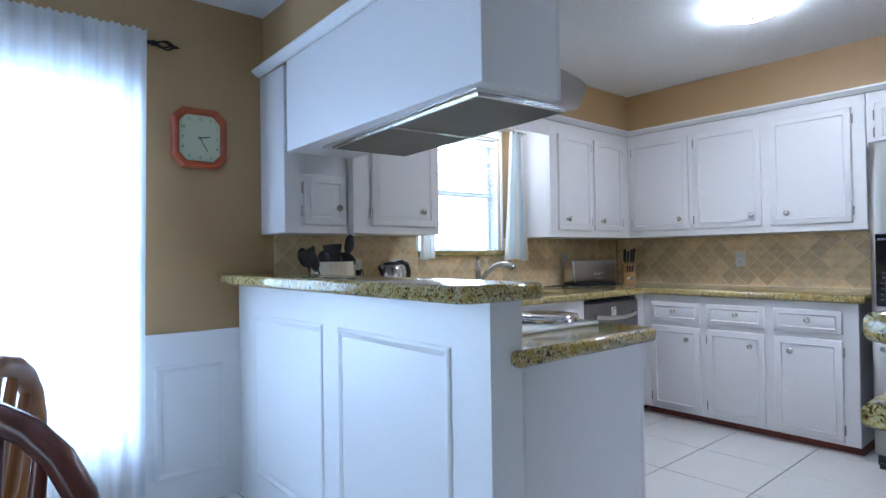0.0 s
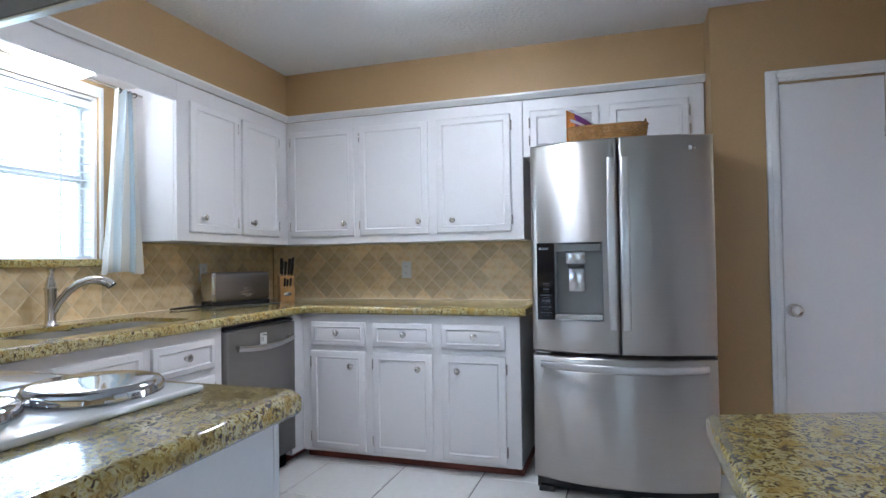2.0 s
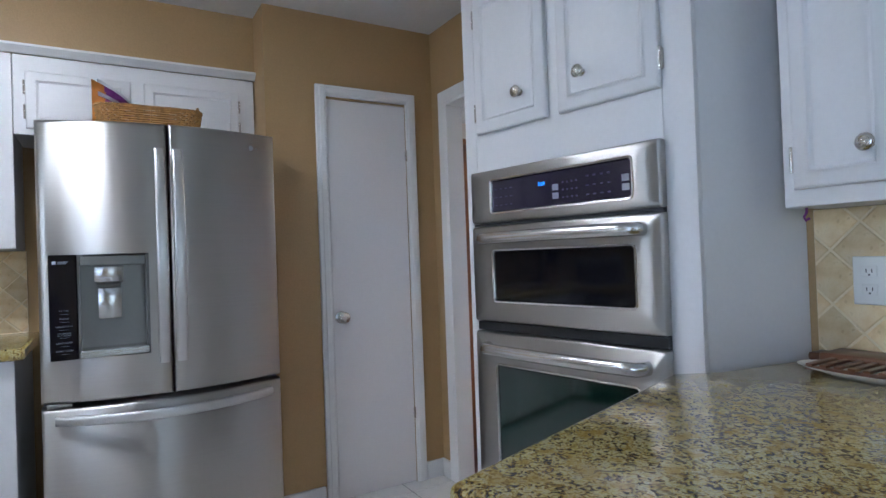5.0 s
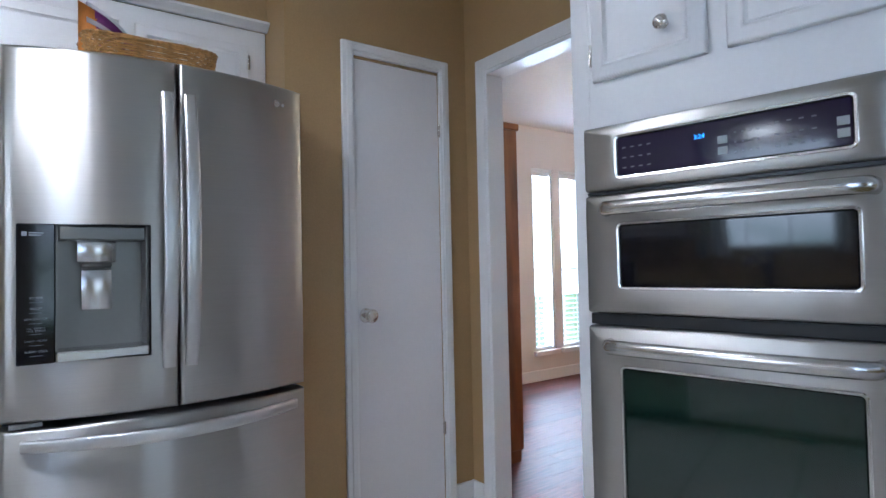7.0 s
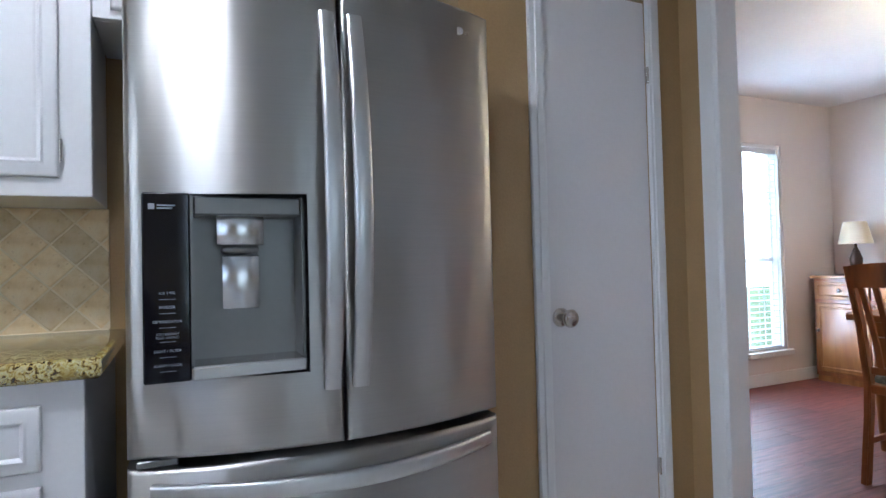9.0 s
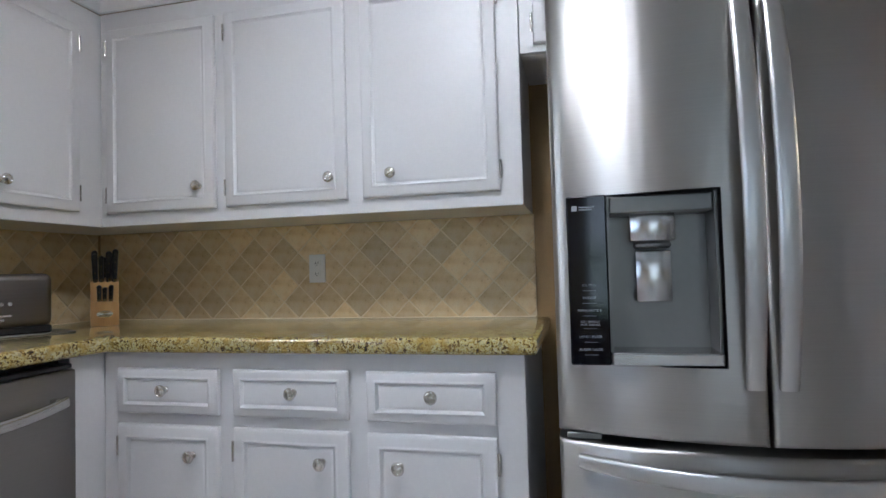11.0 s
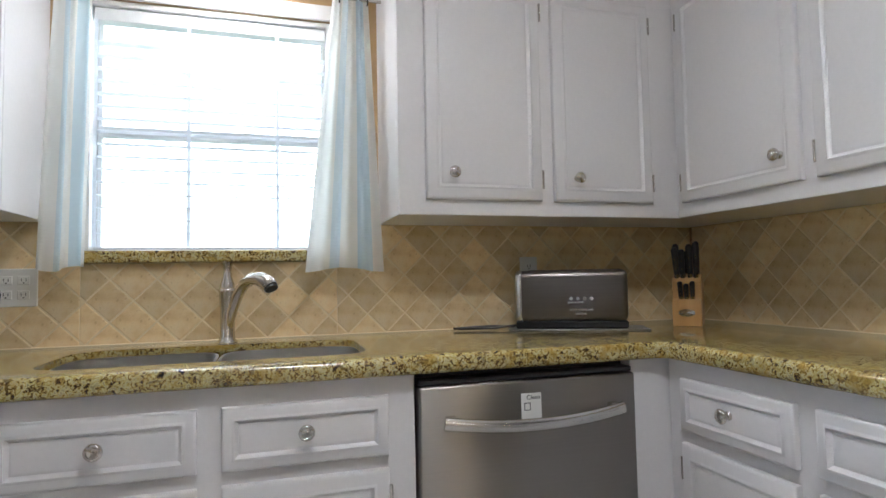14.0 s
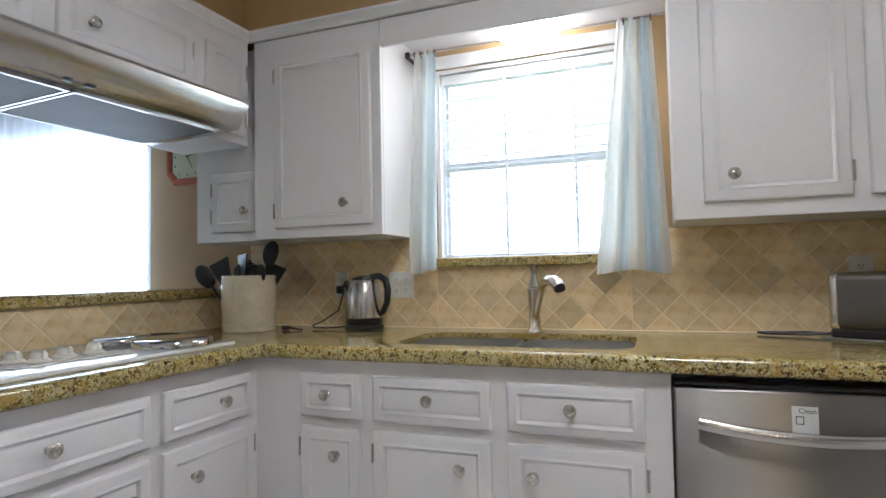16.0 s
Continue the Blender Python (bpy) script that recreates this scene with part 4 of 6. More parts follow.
for x in (0.386, 0.618):
    for z in (1.358, 1.383):
        part("button", boxes((x, x + 0.022, OY - 0.0265, OY - 0.0250, z, z + 0.018), bevel=0.0004), GREYL, pn)
for nm, z0, z1, g0, g1, gm, hz in (("upper_door", 0.982, 1.294, 1.053, 1.209, BGLASS, 1.254), ("lower_door", 0.200, 0.946, 0.330, 0.838, GGLASS, 0.898)):
    d = steel_front(z0, z1, GX0, GX1, g0, g1, nm)
    part("glass", boxes((GX0 + 0.001, GX1 - 0.001, OY - 0.0255, OY - 0.02, g0 + 0.001, g1 - 0.001)), gm, d, "dark oven window")
    hp = [(0.105, OY - 0.03, hz), (0.108, OY - 0.055, hz)] + [(0.118 + 0.545 * i / 14, OY - 0.070 - 0.012 * (1 - (2 * i / 14 - 1) ** 2), hz) for i in range(15)] + [(0.674, OY - 0.055, hz), (0.677, OY - 0.03, hz)]
    part("handle", tube(hp, 0.0185, 18, flat=0.7), STEEL_H, d, "curved brushed steel handle", smooth=True)
part("vent_strip", boxes((OX0 + 0.004, OX1 - 0.004, OY - 0.016, OY - 0.003, 0.950, 0.978), (OX0 + 0.004, OX1 - 0.004, OY - 0.018, OY - 0.003, 1.296, 1.304)), BLACK, oven, "black vent strip")

# ---- dishwasher ----
dw = thing("dishwasher", "brushed steel dishwasher with a curved bar handle and a white tag", "dishwasher", pose(-1.388, 0, 0))
part("tub", boxes((0.002, 0.620, -0.60, -0.03, FLOOR, 0.856)), BLACK, dw, "black tub behind the door")
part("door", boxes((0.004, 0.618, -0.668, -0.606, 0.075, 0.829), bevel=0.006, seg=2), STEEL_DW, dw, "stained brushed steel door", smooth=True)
part("control_strip", boxes((0.004, 0.618, -0.655, -0.606, 0.831, 0.845), bevel=0.003), BLACK, dw, "black control strip on the door's top")
part("kick_plate", boxes((0.006, 0.616, -0.60, -0.59, FLOOR, 0.07)), BLACK, dw)
hp = [(0.061 + 0.505 * i / 16, -0.690 - 0.020 * (1 - (2 * i / 16 - 1) ** 2), 0.742 - 0.018 * (1 - (2 * i / 16 - 1) ** 2)) for i in range(17)]
part("handle", tube(hp, 0.0165, 18, flat=0.55), STEEL_H, dw, "curved brushed steel bar handle", smooth=True)
part("bracket", boxes((0.070, 0.095, -0.69, -0.666, 0.735, 0.755), bevel=0.002), STEEL_H, dw)
part("bracket", boxes((0.530, 0.555, -0.69, -0.666, 0.735, 0.755), bevel=0.002), STEEL_H, dw)
part("tag", boxes((0.274, 0.331, -0.671, -0.669, 0.708, 0.796)), PLATE, dw, "white paper tag hung over the handle")
text(dw, "printing", "Clean", pose(0.308, -0.6715, 0.785) @ UP, 0.017, DARKL)
part("tag_print", boxes((0.282, 0.300, -0.6716, -0.6708, 0.752, 0.754), (0.282, 0.300, -0.6716, -0.6708, 0.770, 0.772), (0.282, 0.284, -0.6716, -0.6708, 0.754, 0.770), (0.298, 0.300, -0.6716, -0.6708, 0.754, 0.770)), DARKL, dw)

# ---- range hood ----
hood = thing("range_hood", "stainless steel under cabinet range hood with two grey filters", "range_hood", pose(-3.415, -1.71, 0, 0, 0, 85.5))
prof = [(-0.02, 1.689), (-0.372, 1.689), (-0.372, 1.810), (-0.380, 1.817), (-0.395, 1.814), (-0.500, 1.795), (-0.532, 1.778), (-0.535, 1.768), (-0.487, 1.690), (-0.478, 1.684), (-0.03, 1.6775), (-0.02, 1.680)]
bm = bmesh.new()
ends = [[bm.verts.new((x, y, z)) for y, z in prof] for x in (0.006, 1.135)]
bm.faces.new(ends[0])
bm.faces.new(ends[1][::-1])
for i in range(len(prof)):
    j = (i + 1) % len(prof)
    bm.faces.new((ends[0][i], ends[1][i], ends[1][j], ends[0][j]))
bmesh.ops.recalc_face_normals(bm, faces=bm.faces)
part("canopy", bm, STEEL_H, hood, "brushed steel canopy", smooth=True)
for x0, x1 in ((0.035, 0.540), (0.566, 1.072)):
    f = part("filter", boxes((x0, x1, -0.430, -0.05, 1.672, 1.682), bevel=0.002), FILTER, hood, "grey mesh grease filter")
    part("filter_rim", boxes((x0 - 0.008, x1 + 0.008, -0.438, -0.430, 1.670, 1.682), (x0 - 0.008, x1 + 0.008, -0.05, -0.042, 1.670, 1.680), (x0 - 0.008, x0, -0.430, -0.05, 1.670, 1.681), (x1, x1 + 0.008, -0.430, -0.05, 1.670, 1.681)), STEEL_H, f)
for x in (0.50, 0.56):
    part("switch", boxes((x, x + 0.030, -0.4880, -0.467, 1.6825, 1.6960), bevel=0.003), BLACK, hood, "black rocker switch")

# ---- cooktop ----
ck = thing("cooktop", "white enamel electric cooktop with four covered burners and four knobs", "cooktop", pose(-3.02, -1.215, 0.91, 0, 0, -1.2))
part("plate", boxes((-0.235, 0.232, -0.505, 0.505, 0.0, 0.014), bevel=0.006, seg=3), ENAMEL, ck, "white enamel plate", smooth=True)
part("control_plate", boxes((-0.03, 0.13, -0.15, 0.15, 0.0142, 0.018), bevel=0.001), ENAMEL, ck)
for x, y, r in ((0.10, -0.360, 0.122), (-0.125, -0.32, 0.098), (0.115, 0.345, 0.122), (-0.125, 0.345, 0.098)):
    c = part("burner_cover", turned([(r - 0.012, 0.014), (r, 0.016), (r, 0.030), (r - 0.006, 0.038), (r - 0.02, 0.041), (0.03, 0.0405), (0, 0.040)], 40, Matrix.Translation((x, y, 0))), CHROME, ck, "round polished steel burner cover", smooth=True)
for i, (x, y) in enumerate(((0.03, -0.09), (0.085, -0.06), (0.055, 0.03), (0.065, 0.11))):
    kbm = turned([(0, 0.018), (0.028, 0.018), (0.030, 0.022), (0.024, 0.027), (0.020, 0.030), (0.020, 0.040), (0.016, 0.045), (0, 0.046)], 20, Matrix.Translation((x, y, 0)))
    box(kbm, x - 0.023, x + 0.023, y - 0.006, y + 0.006, 0.028, 0.050, bevel=0.003)
    part("control_knob", kbm, KNOBW, ck, "cream control knob", smooth=True)

# ---- sink and faucet ----
sink = thing("sink", "double bowl stainless steel undermount sink", "sink", pose(-1.875, -0.378, 0))


def bowl(cx, w, d, name):
    bm = bmesh.new()
    rings = []
    for k, (s, z) in enumerate(((1.04, 0.8895), (1.0, 0.8890), (0.995, 0.868), (0.97, 0.74), (0.90, 0.70), (0.78, 0.685), (0.12, 0.680))):
        ring = []
        for i in range(32):
            a = 2 * math.pi * i / 32
            c, q = math.cos(a), math.sin(a)
            ring.append(bm.verts.new((cx + w / 2 * s * math.copysign(abs(c) ** 0.45, c), d / 2 * s * math.copysign(abs(q) ** 0.45, q), z)))
        rings.append(ring)
    for a, b in zip(rings, rings[1:]):
        for i in range(32):
            j = (i + 1) % 32
            bm.faces.new((a[i], b[i], b[j], a[j]))
    bm.faces.new(rings[-1])
    bmesh.ops.solidify(bm, geom=bm.faces[:], thickness=-0.0015)
    b = part(name, bm, BOWL, sink, "steel bowl", smooth=True)
    part("drain", turned([(0, 0.683), (0.03, 0.683), (0.043, 0.6835), (0.043, 0.681), (0, 0.681)], 20, Matrix.Translation((cx, 0, 0))), CHROME, b, smooth=True)


bowl(-0.200, 0.385, 0.405, "bowl")
bowl(0.203, 0.385, 0.398, "bowl")
part("divider", boxes((-0.008, 0.012, -0.185, 0.185, 0.70, 0.878), bevel=0.006, seg=2), BOWL, sink, smooth=True)
fau = thing("faucet", "brushed nickel kitchen faucet with an arched spout and upright lever", "faucet", pose(-1.866, -0.112, 0.91))
part("body", turned([(0, 0), (0.031, 0), (0.031, 0.004), (0.025, 0.009), (0.022, 0.02), (0.0215, 0.09), (0.025, 0.155), (0.0265, 0.160), (0.0265, 0.166), (0.024, 0.170), (0, 0.172)], 24), NICKEL, fau, "nickel faucet body", smooth=True)
sp = [(0.006, -0.008, 0.05), (0.016, -0.028, 0.10), (0.034, -0.062, 0.150), (0.054, -0.098, 0.182), (0.078, -0.135, 0.198), (0.104, -0.170, 0.197), (0.124, -0.196, 0.184), (0.132, -0.206, 0.172)]
part("spout", tube(sp, [0.012, 0.016, 0.017, 0.017, 0.018, 0.021, 0.023, 0.022], 14), NICKEL, fau, "arched nickel spout", smooth=True)
part("spray_tip", tube([(0.132, -0.206, 0.1722), (0.134, -0.209, 0.167)], [0.0205, 0.0195], 12), BLACK, fau, smooth=True)
part("lever", turned([(0, 0.1725), (0.023, 0.1725), (0.021, 0.185), (0.014, 0.205), (0.0115, 0.222), (0.013, 0.240), (0.0185, 0.249), (0.0185, 0.253), (0, 0.256)], 20), NICKEL, fau, "upright nickel lever", smooth=True)

# ---- toaster, kettle, crock, knife block ----
tray = tagged(part("toaster_tray", prism([(-0.235, -0.085), (0.24, -0.095), (0.24, 0.07), (-0.235, 0.07)][::-1], 0, 0.006, 0.002), DARKSTEEL), "thin grey tray under the toaster", "tray")
tray.matrix_world = pose(-0.690, -0.215, 0.9105, 0, 0, -26)
toaster = thing("toaster", "long brushed steel four slice toaster with black ends on a tray", "toaster", pose(-0.708, -0.208, 0.917, 0, 0, -26) @ Matrix.Diagonal((1.04, 1, 1.04, 1)))
bm = boxes((-0.185, 0.185, -0.080, 0.080, 0.022, 0.195), bevel=0.022, seg=4)
part("shell", bm, material("dark brushed steel", (0.20, 0.18, 0.165), 0.32, 1.0, var=0.06, stretch=(2, 2, 120), big=2, fine=20), toaster, "dark brushed steel shell", smooth=True)
part("end_cap", boxes((-0.1875, -0.150, -0.0815, 0.0815, 0.020, 0.196), bevel=0.020, seg=4), STEEL_H, toaster, "bright steel end", smooth=True)
part("base", boxes((-0.183, 0.183, -0.078, 0.078, 0.0, 0.026), bevel=0.005), BLACK, toaster, "black base")
for y in (-0.03, 0.03):
    part("slot", boxes((-0.14, 0.165, y - 0.012, y + 0.012, 0.1935, 0.1965)), BLACK, toaster, "long slot")
part("label_line", boxes((-0.01, 0.012, -0.0815, -0.080, 0.084, 0.090), (0.014, 0.040, -0.0815, -0.080, 0.084, 0.090)), STEEL_H, toaster)
for i in range(4):
    part("button", turned([(0, 0), (0.006, 0), (0.006, 0.003), (0, 0.003)], 12, Matrix.Translation((0.0 + 0.022 * i, -0.080, 0.10)) @ Matrix.Rotation(radians(90), 4, "X")), STEEL_H, toaster, smooth=True)
part("lever", boxes((0.012, 0.050, -0.094, -0.080, 0.046, 0.054), bevel=0.002), STEEL_H, toaster, "steel lever")
part("dial_plate", boxes((-0.005, 0.07, -0.0815, -0.080, 0.060, 0.066)), STEEL_H, toaster)
part("foot", boxes((-0.13, -0.10, -0.05, 0.05, -0.002, 0.001), (0.10, 0.13, -0.05, 0.05, -0.002, 0.001)), BLACK, toaster)
cd = tube([(-0.87, -0.17, 0.925), (-0.95, -0.19, 0.917), (-1.06, -0.22, 0.916), (-1.09, -0.20, 0.916), (-1.05, -0.175, 0.917), (-0.96, -0.17, 0.922), (-0.88, -0.17, 0.920)], 0.0045, 6)
for v in cd.verts:
    v.co -= Vector((-0.69, -0.17, 0.917))
part("cord", cd, BLACK, toaster, "coiled black cord", smooth=True)
kettle = thing("kettle", "brushed steel electric kettle with a black lid and handle", "kettle", pose(-2.600, -0.125, 0.9105))
part("power_base", turned([(0, 0), (0.080, 0), (0.084, 0.004), (0.082, 0.016), (0.070, 0.020), (0, 0.020)], 32), BLACK, kettle, "black round power base", smooth=True)
part("kettle_body", turned([(0, 0.022), (0.074, 0.022), (0.078, 0.030), (0.076, 0.05)], 32), BLACK, kettle, smooth=True)
part("steel_body", turned([(0.0765, 0.05), (0.078, 0.07), (0.074, 0.13), (0.063, 0.19), (0.055, 0.208), (0.050, 0.212)], 32), STEEL_H, kettle, "brushed steel body", smooth=True)
part("lid", turned([(0.053, 0.208), (0.050, 0.220), (0.030, 0.228), (0, 0.230)], 32), BLACK, kettle, "black lid", smooth=True)
part("handle", tube([(0.035, 0, 0.222), (0.075, -0.005, 0.226), (0.108, -0.010, 0.210), (0.120, -0.012, 0.165), (0.114, -0.010, 0.115), (0.092, -0.005, 0.075), (0.072, 0, 0.062)], [0.012, 0.014, 0.015, 0.014, 0.013, 0.012, 0.010], 10, flat=1.1), BLACK, kettle, "black loop handle", smooth=True)
part("spout", tube([(-0.050, 0, 0.160), (-0.078, 0, 0.190), (-0.088, 0, 0.205)], [0.028, 0.018, 0.012], 10), BLACK, kettle, smooth=True)
cd = tube([(-2.66, -0.14, 0.922), (-2.74, -0.16, 0.916), (-2.82, -0.15, 0.916), (-2.85, -0.12, 0.920), (-2.81, -0.09, 0.940), (-2.75, -0.06, 0.985), (-2.735, -0.045, 1.06), (-2.74, -0.030, 1.10)], 0.0035, 6)
for v in cd.verts:
    v.co -= Vector((-2.585, -0.125, 0.9105))
part("cord", cd, BLACK, kettle, "thin black cord", smooth=True)
crock = thing("utensil_crock", "cream glazed crock full of black kitchen utensils", "crock", pose(-3.085, -0.270, 0.9105) @ Matrix.Diagonal((1.12, 1.12, 1.0, 1)))
part("pot", turned([(0, 0), (0.098, 0), (0.101, 0.006), (0.098, 0.014), (0.101, 0.022), (0.101, 0.030), (0.098, 0.036), (0.100, 0.05), (0.104, 0.12), (0.103, 0.19), (0.099, 0.222), (0.101, 0.230), (0.099, 0.238), (0.092, 0.238), (0.090, 0.19), (0.090, 0.02), (0, 0.015)], 40), CREAM, crock, "cream glazed pot", smooth=True)


def utensil(kind, x, y, lean, turn, length=0.30):
    """A black nylon spoon, turner or ladle standing in the crock."""
    m = pose(-3.085 + 1.1 * x, -0.270 + 1.1 * y, 0.93) @ pose(0, 0, 0, 0, 0, turn) @ pose(0, 0, 0, 0, lean, 0)
    u = thing(kind, "black nylon %s standing in the crock" % kind.replace("_", " "), "utensil", m, "kitchen utensils")
    part("handle", tube([(0, 0, 0), (0, 0, length * 0.68)], [0.007, 0.005], 8), BLACK, u, smooth=True)
    if kind == "turner":
        bm = prism([(-0.030, -0.003), (0.030, -0.003), (0.030, 0.003), (-0.030, 0.003)], length * 0.68, length, 0)
        for v in bm.verts:
            if v.co.z > length * 0.9:
                v.co.x *= 1.7
    else:
        bm = bmesh.new()
        bmesh.ops.create_uvsphere(bm, u_segments=16, v_segments=10, radius=1)
        s = {"spoon": (0.036, 0.009, 0.056), "ladle": (0.055, 0.036, 0.048), "masher": (0.060, 0.016, 0.042)}[kind]
        for v in bm.verts:
            v.co = Vector((v.co.x * s[0], v.co.y * s[1] + (0.006 * v.co.z * v.co.z if kind == "spoon" else 0), v.co.z * s[2] + length * 0.68 + s[2] * 0.8))
    part("head", bm, BLACK, u, smooth=True)


for k, x, y, lean, turn, ln in (("spoon", 0.02, -0.01, 16, 10, 0.41), ("turner", -0.03, 0.00, -24, 5, 0.31), ("ladle", -0.01, 0.02, -5, 20, 0.29), ("turner", 0.00, -0.03, -3, -30, 0.31),
                                ("spoon", -0.02, -0.03, -34, 25, 0.32), ("masher", 0.03, 0.02, 12, -40, 0.29), ("ladle", 0.01, -0.02, 9, 70, 0.27), ("turner", 0.03, 0.00, 20, 60, 0.28), ("spoon", -0.04, 0.02, -26, -60, 0.33)):
    utensil(k, x, y, lean, turn, ln)
plug = thing("plug", "black plug with a short cord lying by the crock", "plug", pose(-2.935, -0.215, 0.9105, 0, 0, -12))
part("plug_body", boxes((-0.020, 0.020, -0.011, 0.011, 0.0, 0.018), bevel=0.005, seg=2), BLACK, plug, "black plastic plug body", smooth=True)
part("cord", tube([(0.018, 0, 0.010), (0.05, 0.006, 0.006), (0.085, 0.004, 0.004), (0.105, -0.004, 0.004)], [0.005, 0.004, 0.0035, 0.0035], 8), BLACK, plug, smooth=True)
hook = thing("cup_hook", "small violet hook under the side cabinet", "hook", pose(-2.640, -3.74, 1.2868))
part("stem", tube([(0, 0, 0), (0, 0, -0.012), (0.006, 0, -0.022), (0.002, 0, -0.031), (-0.006, 0, -0.026)], 0.0032, 8), PURPLE, hook, smooth=True)
rest = tagged(part("spoon_rest", turned([(0, 0.004), (0.05, 0.003), (0.085, 0.010), (0.088, 0.012), (0.084, 0.006), (0.05, 0.0), (0, 0.0)], 28), BLACK, smooth=True), "flat black dish behind the cooktop", "dish")
rest.matrix_world = pose(-3.26, -0.60, 0.9105)
block = thing("knife_block", "golden wooden knife block with black handled knives", "knife_block", pose(-0.262, -0.282, 0.9105, 0, 0, -46) @ Matrix.Diagonal((0.94, 0.92, 0.92, 1)))
bm = bmesh.new()
side = [(-0.060, 0), (0.055, 0), (0.075, 0.16), (0.02, 0.205), (-0.035, 0.190), (-0.035, 0.105), (-0.060, 0.105)]
a = [bm.verts.new((-0.052, y, z)) for y, z in side]
b = [bm.verts.new((0.052, y, z)) for y, z in side]
bm.faces.new(a)
bm.faces.new(b[::-1])
for i in range(len(side)):
    j = (i + 1) % len(side)
    bm.faces.new((a[i], b[i], b[j], a[j]))
bmesh.ops.recalc_face_normals(bm, faces=bm.faces)
bmesh.ops.bevel(bm, geom=bm.edges[:], offset=0.003, segments=2, affect="EDGES")
part("wood_block", bm, LOAK, block, "golden wooden block")
part("name_plate", turned([(0, 0), (0.030, 0), (0.030, 0.002), (0, 0.003)], 24, Matrix.Translation((0, -0.0602, 0.052)) @ Matrix.Rotation(radians(90), 4, "X") @ Matrix.Diagonal((1, 0.5, 1, 1))), CHROME, block, "oval chrome plate")
for i, (x, y, z, ln, r) in enumerate(((-0.034, -0.028, 0.195, 0.12, 0.013), (-0.012, -0.028, 0.195, 0.11, 0.012), (0.014, -0.026, 0.196, 0.13, 0.013), (0.036, -0.028, 0.195, 0.14, 0.013), (-0.034, 0.010, 0.200, 0.13, 0.013), (0.034, 0.012, 0.200, 0.12, 0.013), (0.0, 0.020, 0.200, 0.10, 0.012),
                                      (-0.020, -0.048, 0.108, 0.07, 0.010), (0.0, -0.048, 0.108, 0.06, 0.010), (0.022, -0.048, 0.108, 0.07, 0.010))):
    p = Vector((x, y, z))
    d = Vector((x * 0.8, -0.30, 0.95)).normalized()
    kn = part("knife", tube([p - d * 0.01, p + d * ln * 0.35, p + d * ln * 0.75, p + d * ln * 0.93, p + d * ln], [r * 0.8, r * 0.95, r, r * 1.08, r * 0.6], 10, flat=0.75), BLACK, block, "black knife handle with steel rivets", smooth=True)
    part("bolster", tube([p - d * 0.004, p + d * 0.010], r * 0.92, 8, flat=0.85), STEEL_H, kn)
    for q in (0.3, 0.6):
        part("rivet", tube([p + d * ln * q + Vector((0, -r * 1.05, -0.003)), p + d * ln * q + Vector((0, -r * 0.6, 0))], 0.0022, 6), STEEL_H, kn)


def outlet(m, w, gangs, black_plug=False):
    o = thing("outlet", "white double outlet plate on the tiled wall" if gangs == 1 else "wide white outlet and switch plate on the tiled wall", "outlet", m)
    part("plate", boxes((-w / 2, w / 2, -0.006, 0, -0.058, 0.058), bevel=0.002), PLATE, o)
    for g in range(gangs):
        x = (g - (gangs - 1) / 2) * 0.046
        for z in (-0.022, 0.022):
            r = part("socket", boxes((x - 0.016, x + 0.016, -0.008, -0.0062, z - 0.013, z + 0.013), bevel=0.0008), PLATE, o)
            part("slot", boxes((x - 0.007, x - 0.005, -0.0086, -0.0082, z - 0.003, z + 0.006), (x + 0.005, x + 0.007, -0.0086, -0.0082, z - 0.003, z + 0.006), (x - 0.002, x + 0.002, -0.0086, -0.0082, z - 0.010, z - 0.006)), DARKL, r)
    if black_plug:
        part("plug", boxes((-0.014, 0.014, -0.034, -0.0088, -0.04, -0.006), bevel=0.004), BLACK, o)
    return o


TY = -0.0088
outlet(pose(TY, -1.093, 1.115, 0, 0, -90), 0.072, 1)
outlet(pose(-2.476, TY, 1.095), 0.118, 2)
outlet(pose(-2.775, TY, 1.10), 0.072, 1, True)
outlet(pose(-0.775, TY, 1.118), 0.072, 1)
outlet(pose(-2.735, -3.880 - TY, 1.108, 0, 0, 180), 0.118, 2)

# ---- ceiling light, clock ----
slight = thing("sink_light", "round frosted glass light under the valance above the sink, switched on", "ceiling_light", pose(-1.855, -0.172, 2.1175))
part("rim", turned([(0, 0), (0.125, 0), (0.130, -0.008), (0.122, -0.016)], 36), NICKEL, slight, smooth=True)
part("bowl", turned([(0.120, -0.014), (0.142, -0.020), (0.143, -0.028), (0.125, -0.056), (0.085, -0.082), (0.045, -0.092), (0, -0.095)], 36), GLOW3, slight, "glowing frosted glass bowl", smooth=True)
lamp = thing("ceiling_light", "round frosted glass ceiling light with a metal finial, switched on", "ceiling_light", pose(-1.43, -1.75, CEIL) @ Matrix.Diagonal((0.88, 0.88, 0.75, 1)))
part("rim", turned([(0, 0), (0.165, 0), (0.170, -0.010), (0.165, -0.022), (0.150, -0.024)], 40), NICKEL, lamp, smooth=True)
part("bowl", turned([(0.160, -0.020), (0.185, -0.026), (0.186, -0.034), (0.160, -0.058), (0.110, -0.080), (0.055, -0.092), (0, -0.095)], 40), GLOW, lamp, "glowing frosted glass bowl", smooth=True)
part("finial", turned([(0.020, -0.093), (0.020, -0.099), (0.008, -0.104), (0.010, -0.112), (0, -0.116)], 16), NICKEL, lamp, smooth=True)
clock = thing("wall_clock", "red brown eight sided wall clock with a pale green dial", "clock", pose(-3.679, -0.001, 1.773) @ Matrix.Diagonal((1.03, 1, 1.055, 1)))


